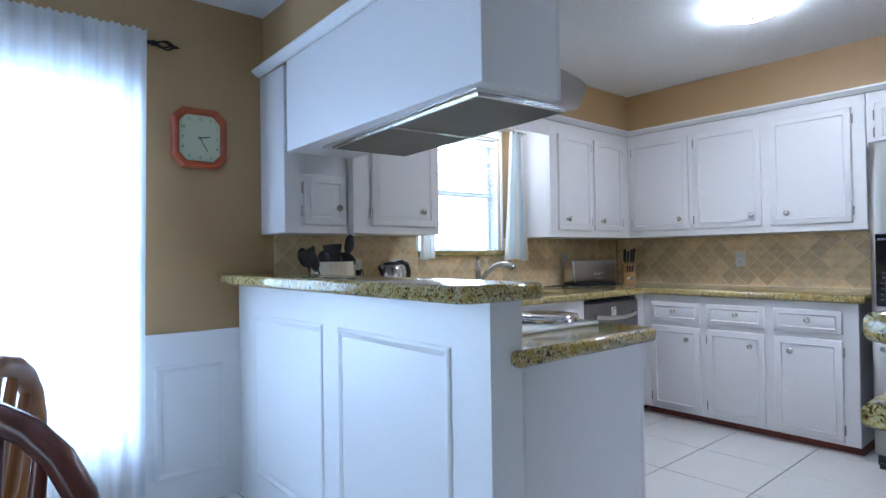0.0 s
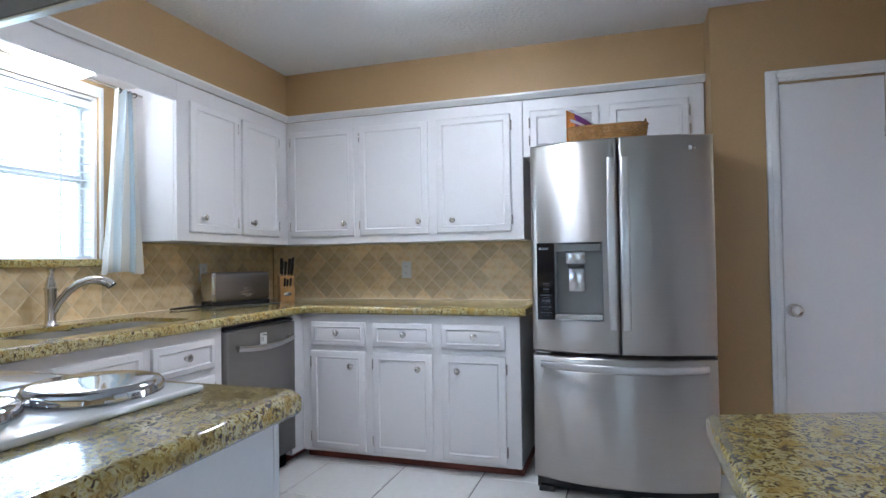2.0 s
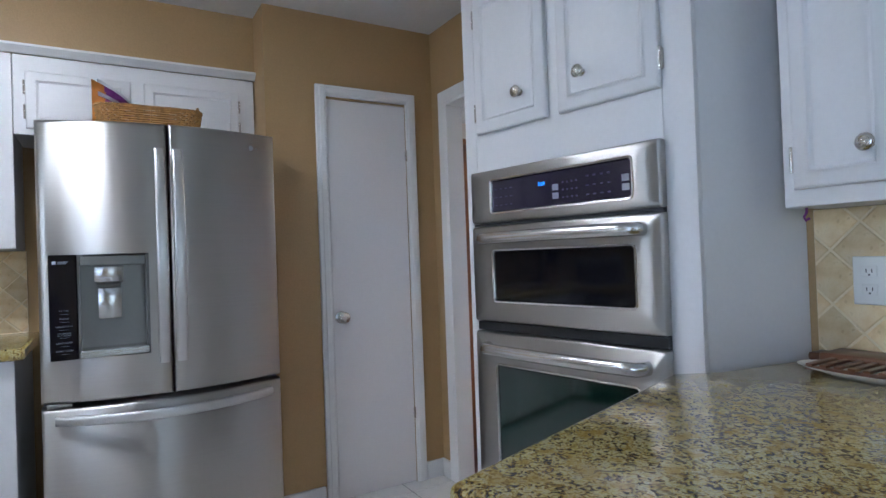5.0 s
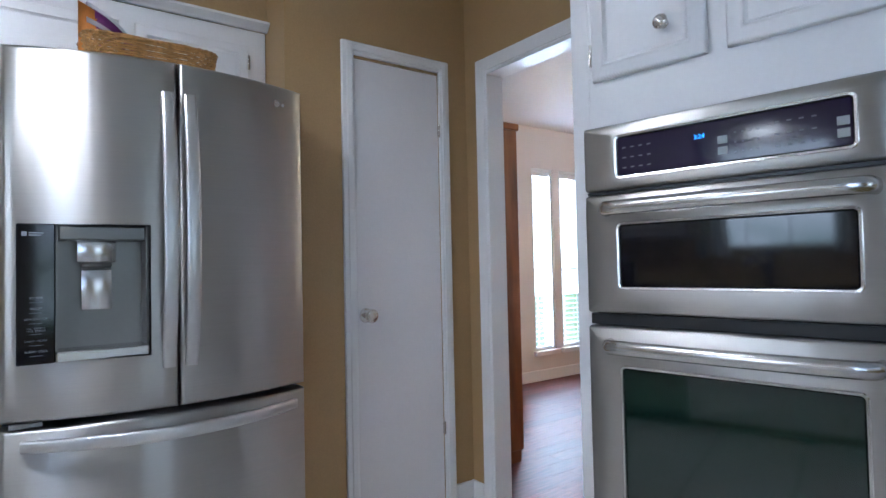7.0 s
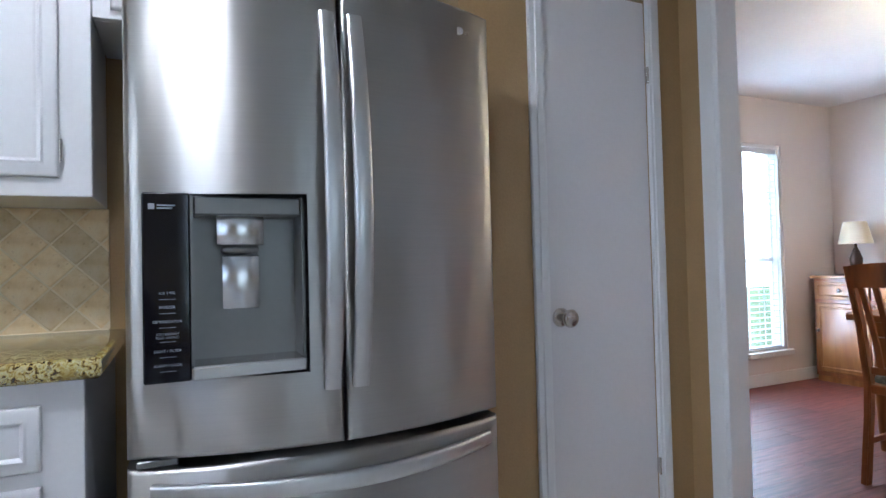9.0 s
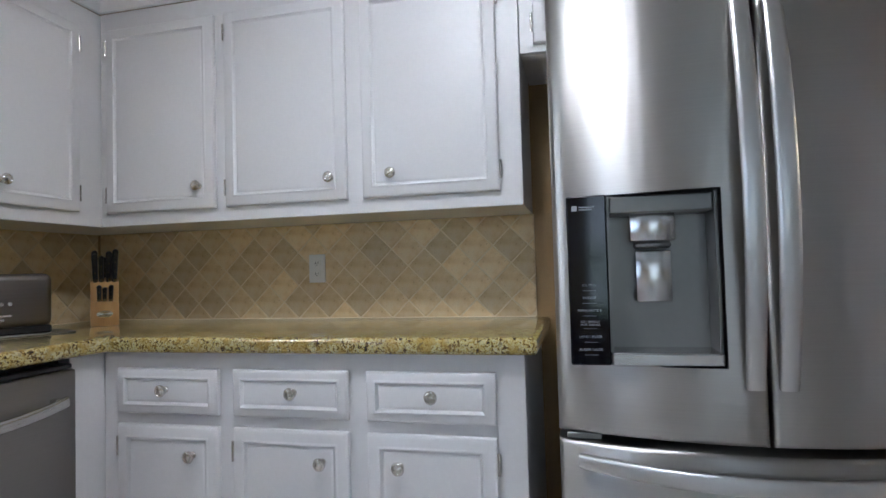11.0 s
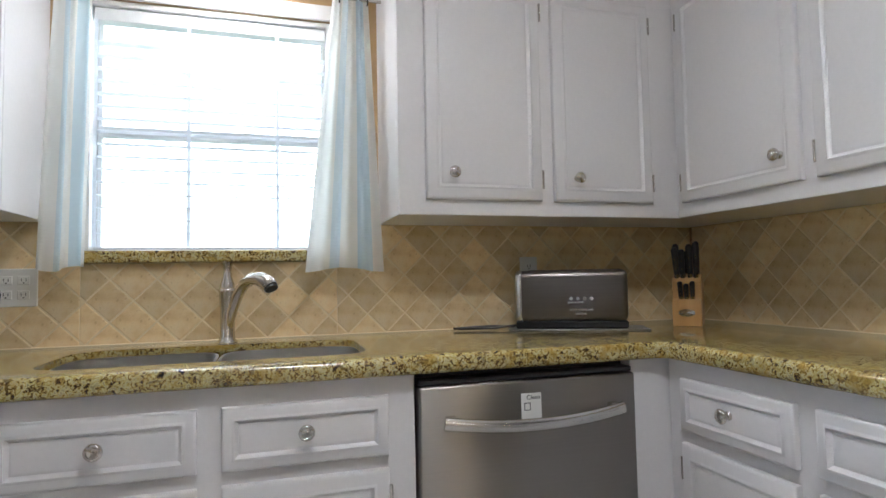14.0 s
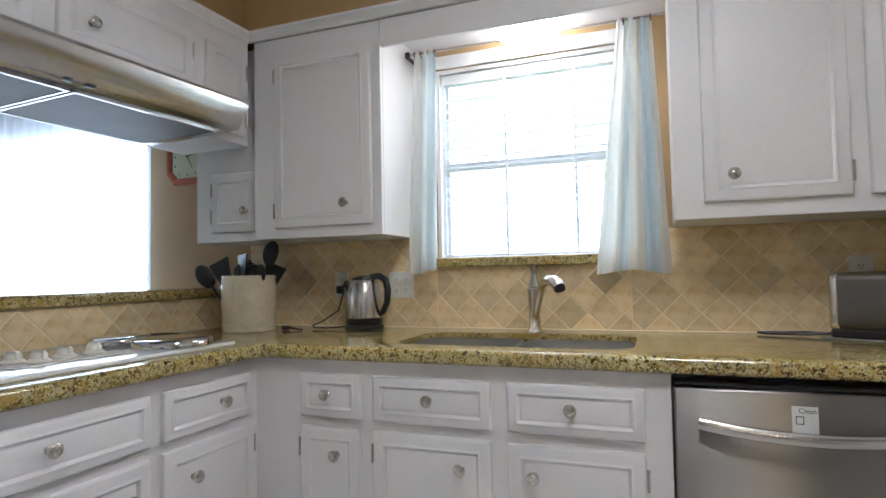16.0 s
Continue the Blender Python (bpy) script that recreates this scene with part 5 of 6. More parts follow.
def octagon(w, h, c):
    return [(-w + c, -h), (w - c, -h), (w, -h + c), (w, h - c), (w - c, h), (-w + c, h), (-w, h - c), (-w, -h + c)]


bm = bmesh.new()
rings = []
for w, h, c, y in ((0.128, 0.140, 0.045, 0), (0.128, 0.140, 0.045, -0.020), (0.120, 0.132, 0.043, -0.034), (0.108, 0.120, 0.040, -0.036), (0.098, 0.109, 0.036, -0.026), (0.096, 0.107, 0.035, -0.016)):
    rings.append([bm.verts.new((x, y, z)) for x, z in octagon(w, h, c)])
for a, b in zip(rings, rings[1:]):
    for i in range(8):
        j = (i + 1) % 8
        bm.faces.new((a[i], a[j], b[j], b[i]))
bmesh.ops.recalc_face_normals(bm, faces=bm.faces)
part("clock_frame", bm, CLOCKR, clock, "red brown wooden frame")
bm = bmesh.new()
bm.faces.new([bm.verts.new((x, -0.017, z)) for x, z in octagon(0.0975, 0.1085, 0.0355)])
part("dial", bm, CLOCKF, clock, "pale green dial")
for hnum in range(12):
    a = radians(30 * hnum)
    k = 1 / max(abs(math.sin(a)) / 0.080, abs(math.cos(a)) / 0.090, (abs(math.sin(a)) + abs(math.cos(a))) / 0.138)
    text(clock, "numeral", str(hnum or 12), pose(k * math.sin(a), -0.0180, k * math.cos(a)) @ UP, 0.021, DARKL)
for nm, ang, ln, w in (("hour_hand", 77, 0.048, 0.003), ("minute_hand", 150, 0.070, 0.0022)):
    h = boxes((-w, w, -0.0205 if w < 0.0025 else -0.0195, -0.0190 if w > 0.0025 else -0.0200, -0.01, ln))
    bmesh.ops.rotate(h, verts=h.verts, cent=(0, 0, 0), matrix=Matrix.Rotation(radians(ang), 3, "Y"))
    part(nm, h, DARKL, clock)

# ---- windows, blinds, curtains ----
def window(name, m, w, z0, z1, t=0.14, slats=0.042, rail=None, frame_w=0.035, sill=None, tilt=0, muntin=False):
    """A sash window in an opening of the wall: local x along the wall, the room on -y."""
    wd = thing(name, "white sash window with an open slatted blind, bright daylight outside", "window", m)
    wd["kind"] = "structure"
    part("window_frame", boxes((0, frame_w, 0.01, t - 0.01, z0, z1), (w - frame_w, w, 0.01, t - 0.01, z0, z1), (frame_w, w - frame_w, 0.01, t - 0.01, z1 - frame_w, z1), (frame_w, w - frame_w, 0.01, t - 0.01, z0, z0 + 0.02), bevel=0.002), TRIMW, wd)
    r = rail or (z0 + z1) / 2
    part("sash", boxes((frame_w, w - frame_w, 0.085, 0.115, r - 0.018, r + 0.018), (frame_w, frame_w + 0.014, 0.09, 0.11, z0 + 0.02, z1 - frame_w), (w - frame_w - 0.014, w - frame_w, 0.09, 0.11, z0 + 0.02, z1 - frame_w), bevel=0.002), TRIMW, wd, "white sash and meeting rail")
    if muntin:
        part("glazing_bar", boxes((w / 2 - 0.008, w / 2 + 0.008, 0.095, 0.108, z0 + 0.02, z1 - frame_w)), TRIMW, wd)
    g = part("pane", boxes((frame_w + 0.002, w - frame_w - 0.002, 0.100, 0.103, z0 + 0.021, z1 - frame_w - 0.001)), GLASS, wd, "clear glass pane")
    g.visible_shadow = False
    part("blind_head", boxes((frame_w + 0.004, w - frame_w - 0.004, 0.025, 0.070, z1 - frame_w - 0.045, z1 - frame_w - 0.002), bevel=0.002), BLIND, wd)
    first = None
    n = int((z1 - z0 - frame_w - 0.07) / slats)
    for i in range(n):
        z = z0 + 0.035 + slats * i
        if first is None:
            bm = boxes((frame_w + 0.006, w - frame_w - 0.006, -0.024, 0.024, -0.0010, 0.0010))
            bmesh.ops.rotate(bm, verts=bm.verts, cent=(0, 0, 0), matrix=Matrix.Rotation(radians(tilt), 3, "X"))
            s = first = part("slat", bm, SLAT, wd)
        else:
            s = new("slat", first.data)
            s.parent = wd
        s.location = (0, 0.046, z)
    part("blind_foot", boxes((frame_w + 0.006, w - frame_w - 0.006, 0.030, 0.062, z0 + 0.022, z0 + 0.030)), BLIND, wd)
    for x in ((0.036, 0.392, 0.758) if 0.6 < w < 1 else (0.12, 0.5, 0.88) if w > 0.5 else (0.25, 0.75)):
        part("ladder_tape", boxes((x * w - 0.006, x * w + 0.006, 0.0205, 0.0212, z0 + 0.03, z1 - frame_w - 0.045), (x * w - 0.0008, x * w + 0.0008, 0.070, 0.0708, z0 + 0.03, z1 - frame_w - 0.045)), TAPE, wd)
    return wd


w1 = window("window_1", pose(-2.305, 0, 0), 0.785, 1.19, 2.03, rail=1.612, frame_w=0.018, tilt=3)
part("casing", boxes((-0.02, 0.0, -0.012, 0.0, 1.205, 2.085), (0.785, 0.805, -0.012, 0.0, 1.205, 2.085), (0.0, 0.785, -0.012, 0.0, 2.03, 2.085), bevel=0.002), TRIMW, w1, "white window casing")
structure("window_sill", boxes((-2.30, -1.515, -0.045, 0.02, 1.167, 1.205), bevel=0.006, seg=2), GRANITE, "speckled granite window sill")
window("window_2", pose(-5.75, 0, 0), 1.80, 0.28, 2.03, slats=0.048, rail=1.15)
window("window_3", pose(1.25, -6.16, 0, 0, 0, -90), 0.30, 0.26, 2.06, slats=0.05, rail=1.05, frame_w=0.03)
window("window_4", pose(1.25, -6.55, 0, 0, 0, -90), 0.51, 0.26, 2.06, slats=0.05, rail=1.05, frame_w=0.03)
structure("window_sill", boxes((1.205, 1.25, -6.48, -6.13, 0.215, 0.262), (1.205, 1.25, -7.09, -6.52, 0.215, 0.262), bevel=0.005), TRIMW, "white window sill")
# added window, never in view, behind the west fill lamp
window("window_5", pose(-7.0, -4.2, 0, 0, 0, 90), 2.0, 0.4, 2.1, slats=0.05, rail=1.2)


def drape(name, label, m, top, bottom, z0, z1, folds, deep, mat, thin=0.0015, header=0.0, seed=0, nu=None, group=""):
    """Hanging cloth in folds: top and bottom are (x0, x1); the folds run down it."""
    rnd = random.Random(seed)
    ph = [rnd.uniform(-0.8, 0.8) for _ in range(folds + 2)]
    bm = bmesh.new()
    uv = bm.loops.layers.uv.new("uv")
    nu, nv = nu or folds * 10, 14
    grid = []
    for i in range(nu + 1):
        u = i / nu
        col = []
        for k in range(nv + 1):
            v = k / nv
            x = (bottom[0] * (1 - u) + bottom[1] * u) * (1 - v) + (top[0] * (1 - u) + top[1] * u) * v
            f = u * folds
            a = math.sin(2 * math.pi * f + ph[int(f)] * math.sin(math.pi * (f % 1)) + 0.5 * (1 - v))
            y = -deep * a * (1.0 - 0.35 * v) - 0.006 * math.sin(9 * u + 4 * v)
            z = z0 + (z1 - z0) * v + (0.008 * math.sin(6 * u + seed) if k == 0 else 0)
            if header and v > 1 - header:
                z += 0.006 * math.sin(2 * math.pi * f * 2.7)
            col.append(bm.verts.new((x, y, z)))
        grid.append(col)
    for i in range(nu):
        for k in range(nv):
            f = bm.faces.new((grid[i][k], grid[i + 1][k], grid[i + 1][k + 1], grid[i][k + 1]))
            for lp, (a, b) in zip(f.loops, ((i, k), (i + 1, k), (i + 1, k + 1), (i, k + 1))):
                lp[uv].uv = (a / nu, b / nv)
    ob = part(name, bm, mat, None, label, smooth="all", category="curtain")
    ob.matrix_world = m
    return ob


drape("curtain", "striped cream and pale blue cotton curtain drawn to the window's side", pose(0, -0.12, 0), (-2.350, -2.250), (-2.385, -2.262), 1.148, 2.070, 2, 0.020, CURTAIN, seed=3)
drape("curtain", "striped cream and pale blue cotton curtain flaring towards its hem", pose(0, -0.12, 0), (-1.528, -1.408), (-1.626, -1.367), 1.134, 2.070, 3, 0.030, CURTAIN, seed=5)
rod = thing("curtain_rod", "thin dark metal curtain rod over the sink window", "curtain_rod", pose(0, 0, 0))
part("bar", tube([(-2.39, -0.12, 2.067), (-1.362, -0.12, 2.067)], 0.006, 8), NICKEL, rod, smooth=True)
for x in (-2.378,):
    part("bracket", boxes((x - 0.010, x + 0.010, -0.13, -0.002, 2.053, 2.061), (x - 0.010, x + 0.010, -0.13, -0.115, 2.061, 2.078), bevel=0.002), IRON, rod)
for x in (-2.345, -2.318, -2.285, -2.255, -1.505, -1.475, -1.44, -1.41):
    part("ring", tube([(x, -0.12 + 0.013 * math.cos(a), 2.062 + 0.013 * math.sin(a)) for a in [radians(45 * i) for i in range(9)]], 0.0022, 5, caps=False), IRON, rod, smooth=True)
drape("sheer_curtain", "long white sheer voile curtain gathered on a rod", pose(0, -0.105, 0), (-5.95, -3.938), (-5.95, -3.965), 0.0, 2.225, 26, 0.016, SHEER, header=0.1, seed=9, nu=330)
rod2 = thing("curtain_rod", "dark iron curtain rod with a leaf cage finial", "curtain_rod", pose(-0.055, -0.080, 2.180))
part("bar", tube([(-6.0, 0, 0), (-3.86, 0, 0)], 0.009, 8), IRON, rod2, smooth=True)
part("bracket", boxes((-3.90, -3.88, -0.01, 0.083, -0.01, 0.01)), IRON, rod2)
bm = tube([(-3.862, 0, 0), (-3.840, 0, 0)], 0.014, 8)
for i in range(4):
    a = radians(90 * i + 30)
    tube([(-3.842 + 0.085 * t, 0.022 * math.sin(math.pi * t) * math.cos(a + 1.6 * t), 0.022 * math.sin(math.pi * t) * math.sin(a + 1.6 * t)) for t in [q / 8 for q in range(9)]], 0.0045, 6, bm)
tube([(-3.757, 0, 0), (-3.735, 0, 0)], [0.009, 0.002], 6, bm)
part("finial", bm, IRON, rod2, "twisted leaf cage finial", smooth=True)


# ---- chairs in the breakfast corner ----
def hoop_chair(label, m, mat, rise=0.0):
    """A bow-back wooden chair; its back stands on the plane y = 0 and the seat lies towards +y."""
    c = thing("hoop_back_chair", label, "chair", m, "breakfast chairs")
    seat = bmesh.new()
    bmesh.ops.create_cone(seat, cap_ends=True, segments=36, radius1=0.21, radius2=0.22, depth=0.035, matrix=Matrix.Translation((0, 0.2, 0.445)))
    bmesh.ops.bevel(seat, geom=[e for e in seat.edges if abs(e.verts[0].co.z - e.verts[1].co.z) < 1e-4 and len(e.link_faces) == 2], offset=0.008, segments=2, affect="EDGES")
    part("seat", seat, mat, c, "round saddle seat", smooth=True)
    pts = [(-0.19, 0.03, 0.46)] + [(-0.205 * math.cos(a), -0.03 - 0.04 * math.sin(a), 0.70 + (0.255 + rise) * math.sin(a)) for a in [radians(15 * i) for i in range(13)]] + [(0.19, 0.03, 0.46)]
    part("hoop", tube(pts, 0.022, 14), mat, c, "bent wooden hoop", smooth=True)
    for i in range(5):
        x = -0.12 + 0.06 * i
        a = math.acos(max(-1, min(1, x / 0.205)))
        part("spindle", tube([(x * 0.8, 0.04, 0.46), (x * 0.95, -0.03, 0.70), (x, -0.03 - 0.04 * math.sin(a), 0.70 + (0.25 + rise) * math.sin(a))], [0.012, 0.017, 0.010], 10), mat, c, smooth=True)
    for sx, sy in ((-1, 0), (1, 0), (-1, 1), (1, 1)):
        part("leg", tube([(0.13 * sx, 0.10 + 0.2 * sy, 0.44), (0.155 * sx, 0.07 + 0.26 * sy, 0.24), (0.19 * sx, 0.03 + 0.34 * sy, FLOOR)], [0.014, 0.022, 0.012], 10), mat, c, "turned leg", smooth=True)
    for sx in (-1, 1):
        part("stretcher", tube([(0.165 * sx, 0.06, 0.20), (0.165 * sx, 0.34, 0.20)], 0.011, 8), mat, c, smooth=True)
    return c


hoop_chair("honey oak bow back chair", pose(-4.615, -1.565, 0, 0, 0, 60), OAK, 0.02)
hoop_chair("dark red brown bow back chair", pose(-4.655, -1.935, 0, 0, 0, 150), mixed("mahogany", [(0.3, (0.06, 0.018, 0.014)), (0.6, (0.13, 0.04, 0.032)), (0.8, (0.18, 0.07, 0.055))], 12, 0.25, stretch=(1, 1, 0.2), coat=0.4), 0.0)

# ---- cutting board and plate on the side counter ----
board = thing("cutting_board", "dark brown wooden board lying on the granite side counter", "cutting_board", pose(-2.838, -3.818, 0.9105, 0, 0, 0))
part("board", boxes((-0.20, 0.20, -0.052, 0.052, 0, 0.030), bevel=0.007, seg=2), BOARDW, board, "dark wooden board", smooth=True)
part("handle", boxes((0.2005, 0.235, -0.03, 0.03, 0.004, 0.024), bevel=0.006, seg=2), BOARDW, board, smooth=True)
dish = thing("serving_plate", "oval white plate with dark wooden slats across it", "plate", pose(-2.790, -3.700, 0.9105))
bm = turned([(0, 0), (0.065, 0), (0.070, 0.004), (0.098, 0.014), (0.100, 0.017), (0.096, 0.0165), (0.066, 0.008), (0, 0.006)], 36)
for v in bm.verts:
    v.co.x *= 1.6
    v.co.y *= 0.82
part("plate", bm, ENAMEL, dish, "oval white plate", smooth=True)
for i in range(9):
    part("slat", boxes((-0.120 + 0.028 * i, -0.106 + 0.028 * i, -0.055, 0.055, 0.0175, 0.024), bevel=0.001), BOARDW, dish)
part("rail", boxes((-0.125, 0.125, -0.045, -0.037, 0.0085, 0.0172), (-0.125, 0.125, 0.037, 0.045, 0.0085, 0.0172)), BOARDW, dish)

# ---- dining room ----
hutch = thing("hutch", "tall brown wooden hutch standing against the dining room wall", "cabinet", pose(-0.315, -4.026, 0, 0, 0, 0))
part("case", boxes((0, 0.95, -0.465, -0.001, 0.04, 1.90), bevel=0.003), DOAK, hutch)
part("top", boxes((-0.012, 0.962, -0.477, 0.0, 1.9005, 1.94), bevel=0.006), DOAK, hutch)
part("plinth", boxes((0.01, 0.94, -0.45, -0.01, FLOOR, 0.0395)), DOAK, hutch)
for x in (0.02, 0.485):
    d = part("door", panel(0.445, 1.75, DOOR, x, 0.09, -0.4655), DOAK, hutch)
    knob(d, x + (0.41 if x < 0.1 else 0.03), -0.483, 1.0)
buffet = thing("buffet", "honey oak buffet with drawers over panelled doors", "buffet", pose(0.0, -7.735, 0, 0, 0, 180) @ pose(-1.19, 0, 0))
part("case", boxes((0.01, 1.44, -0.40, -0.005, 0.02, 0.87), bevel=0.003), DOAK, buffet)
part("top", boxes((-0.01, 1.46, -0.43, 0.0, 0.8705, 0.90), bevel=0.008, seg=2), OAK, buffet)
part("plinth", boxes((0.02, 1.43, -0.395, -0.01, FLOOR, 0.0195)), OAK, buffet)
for i in range(3):
    x = 0.03 + 0.467 * i
    d = part("drawer", panel(0.445, 0.155, DRAWER, x, 0.69, -0.4005), OAK, buffet)
    knob(d, x + 0.22, -0.418, 0.77)
    d = part("door", panel(0.445, 0.60, DOOR, x, 0.06, -0.4005), OAK, buffet)
    knob(d, x + 0.03, -0.418, 0.42)
tl = thing("table_lamp", "small bronze table lamp with a cream shade on the buffet", "lamp", pose(0.92, -7.52, 0.9005))
part("base", turned([(0, 0), (0.065, 0), (0.06, 0.02), (0.025, 0.04), (0.045, 0.09), (0.05, 0.14), (0.03, 0.20), (0.012, 0.24), (0.010, 0.33), (0, 0.33)], 20), BRONZE, tl, smooth=True)
part("shade", turned([(0.13, 0.27), (0.085, 0.46), (0.083, 0.46), (0.127, 0.27)], 28), SHADE, tl, "cream fabric shade", smooth=True)
bowlx = thing("wooden_canister", "small lidded wooden canister on the buffet", "canister", pose(0.46, -7.52, 0.9005))
part("body", turned([(0, 0), (0.075, 0), (0.080, 0.02), (0.080, 0.09), (0.075, 0.10), (0, 0.10)], 20), OAK, bowlx, smooth=True)
part("lid", turned([(0.082, 0.10), (0.082, 0.115), (0.03, 0.125), (0.012, 0.14), (0.022, 0.155), (0.012, 0.17), (0, 0.172)], 20), OAK, bowlx, smooth=True)
table = thing("dining_table", "large honey oak dining table with thick legs", "table", pose(-0.70, -6.50, 0))
part("tabletop", boxes((-0.65, 0.65, -0.95, 0.80, 0.705, 0.745), bevel=0.010, seg=3), OAK, table, smooth=True)
part("apron", boxes((-0.55, 0.55, -0.85, 0.70, 0.615, 0.7045)), OAK, table)
for sx in (-1, 1):
    for sy in (-0.83, 0.68):
        part("leg", turned([(0, FLOOR), (0.028, FLOOR), (0.035, 0.06), (0.045, 0.30), (0.035, 0.36), (0.048, 0.42), (0.048, 0.61), (0, 0.61)], 16, Matrix.Translation((0.52 * sx, sy, 0))), OAK, table, smooth=True)


def slat_chair(m, group="dining chairs"):
    """A tall slat-back chair; the back stands at y = 0 and the seat lies towards +y."""
    c = thing("slat_back_chair", "brown oak slat back dining chair with a grey green seat pad", "chair", m, group)
    for sx in (-1, 1):
        pts = [(0.205 * sx, -0.055, FLOOR), (0.205 * sx, -0.01, 0.30), (0.205 * sx, 0, 0.46), (0.215 * sx, -0.035, 0.75), (0.225 * sx, -0.095, 1.03)]
        bm = bmesh.new()
        rs = [[bm.verts.new((p[0] + a, p[1] + b, p[2])) for a, b in ((-0.016, -0.022), (0.016, -0.022), (0.016, 0.022), (-0.016, 0.022))] for p in pts]
        for a, b in zip(rs, rs[1:]):
            for i in range(4):
                j = (i + 1) % 4
                bm.faces.new((a[i], a[j], b[j], b[i]))
        bm.faces.new(rs[0][::-1])
        bm.faces.new(rs[-1])
        bmesh.ops.bevel(bm, geom=[e for e in bm.edges if abs(e.verts[0].co.z - e.verts[1].co.z) > 0.1], offset=0.005, segments=2, affect="EDGES")
        part("back_post", bm, DOAK, c, smooth=True)
        part("front_leg", boxes((0.205 * sx - 0.019, 0.205 * sx + 0.019, 0.385, 0.423, FLOOR, 0.43), bevel=0.004), DOAK, c)
        part("stretcher", boxes((0.205 * sx - 0.009, 0.205 * sx + 0.009, -0.01, 0.385, 0.16, 0.19), bevel=0.003), DOAK, c)
    bm = bmesh.new()
    n = 14
    cols = []
    for i in range(n + 1):
        u = 2 * i / n - 1
        y = -0.088 - 0.030 * (1 - u * u)
        cols.append([bm.verts.new((0.232 * u, y + dy, z - 0.025)) for dy, z in ((-0.012, 0.945 + 0.01 * (1 - u * u)), (0.012, 0.945 + 0.01 * (1 - u * u)), (0.006, 1.055 + 0.018 * (1 - u * u)), (-0.018, 1.055 + 0.018 * (1 - u * u)))])
    for a, b in zip(cols, cols[1:]):
        for i in range(4):
            j = (i + 1) % 4
            bm.faces.new((a[i], b[i], b[j], a[j]))
    bm.faces.new(cols[0])
    bm.faces.new(cols[-1][::-1])
    bmesh.ops.recalc_face_normals(bm, faces=bm.faces)
    part("top_rail", bm, DOAK, c, "curved top rail", smooth=True)
    part("lower_rail", boxes((-0.19, 0.19, -0.012, 0.012, 0.50, 0.535), bevel=0.003), DOAK, c)
    part("cross_rail", boxes((-0.19, 0.19, 0.19, 0.21, 0.165, 0.185), bevel=0.003), DOAK, c)
    for i in range(6):
        x = -0.145 + 0.058 * i
        u = x / 0.232
        bm = bmesh.new()
        rs = []
        for k in range(7):
            t = k / 6
            y = -0.10 * t ** 1.4 * (1 + 0.15 * (1 - u * u)) - 0.004
            rs.append([bm.verts.new((x * (1 + 0.15 * t) + a, y + b, 0.53 + 0.42 * t)) for a, b in ((-0.013, -0.006), (0.013, -0.006), (0.013, 0.006), (-0.013, 0.006))])
        for a, b in zip(rs, rs[1:]):
            for q in range(4):
                w = (q + 1) % 4
                bm.faces.new((a[q], a[w], b[w], b[q]))
        part("slat", bm, DOAK, c)
    part("seat_frame", boxes((-0.215, 0.215, -0.015, 0.425, 0.405, 0.450), bevel=0.005), DOAK, c)
    part("seat_pad", boxes((-0.20, 0.20, 0.025, 0.415, 0.4505, 0.490), bevel=0.015, seg=3), SEATF, c, "grey green woven seat pad", smooth=True)
    return c


ch = slat_chair(pose(-0.615, -5.27, 0, 0, 0, 180))
for x, y, r in ((-1.50, -6.10, -90), (-1.50, -6.80, -92)):
    copy_thing(ch, pose(x, y, 0, 0, 0, r))
cand = thing("candle_holder", "dark red wooden candlestick with a black candle on the table", "candle_holder", pose(-0.525, -6.08, 0.7455))
part("stand", turned([(0, 0), (0.05, 0), (0.045, 0.02), (0.018, 0.04), (0.022, 0.09), (0.014, 0.13), (0.026, 0.17), (0.03, 0.18), (0, 0.18)], 18), CLOCKR, cand, smooth=True)
part("candle", tube([(0, 0, 0.18), (0, 0, 0.38)], 0.011, 12), BLACK, cand, "tall black candle", smooth=True)
chan = thing("chandelier", "bronze chandelier with upturned amber glass shades, switched on", "chandelier", pose(-0.86, -6.10, 0))
part("stem", tube([(0, 0, CEIL), (0, 0, 1.82)], 0.010, 10), BRONZE, chan, smooth=True)
part("canopy", turned([(0, CEIL), (0.065, CEIL), (0.06, CEIL - 0.02), (0.02, CEIL - 0.035), (0, CEIL - 0.035)], 20), BRONZE, chan, smooth=True)
part("hub", turned([(0, 1.80), (0.03, 1.81), (0.045, 1.85), (0.02, 1.90), (0.012, 1.95), (0, 1.95)], 16), BRONZE, chan, smooth=True)
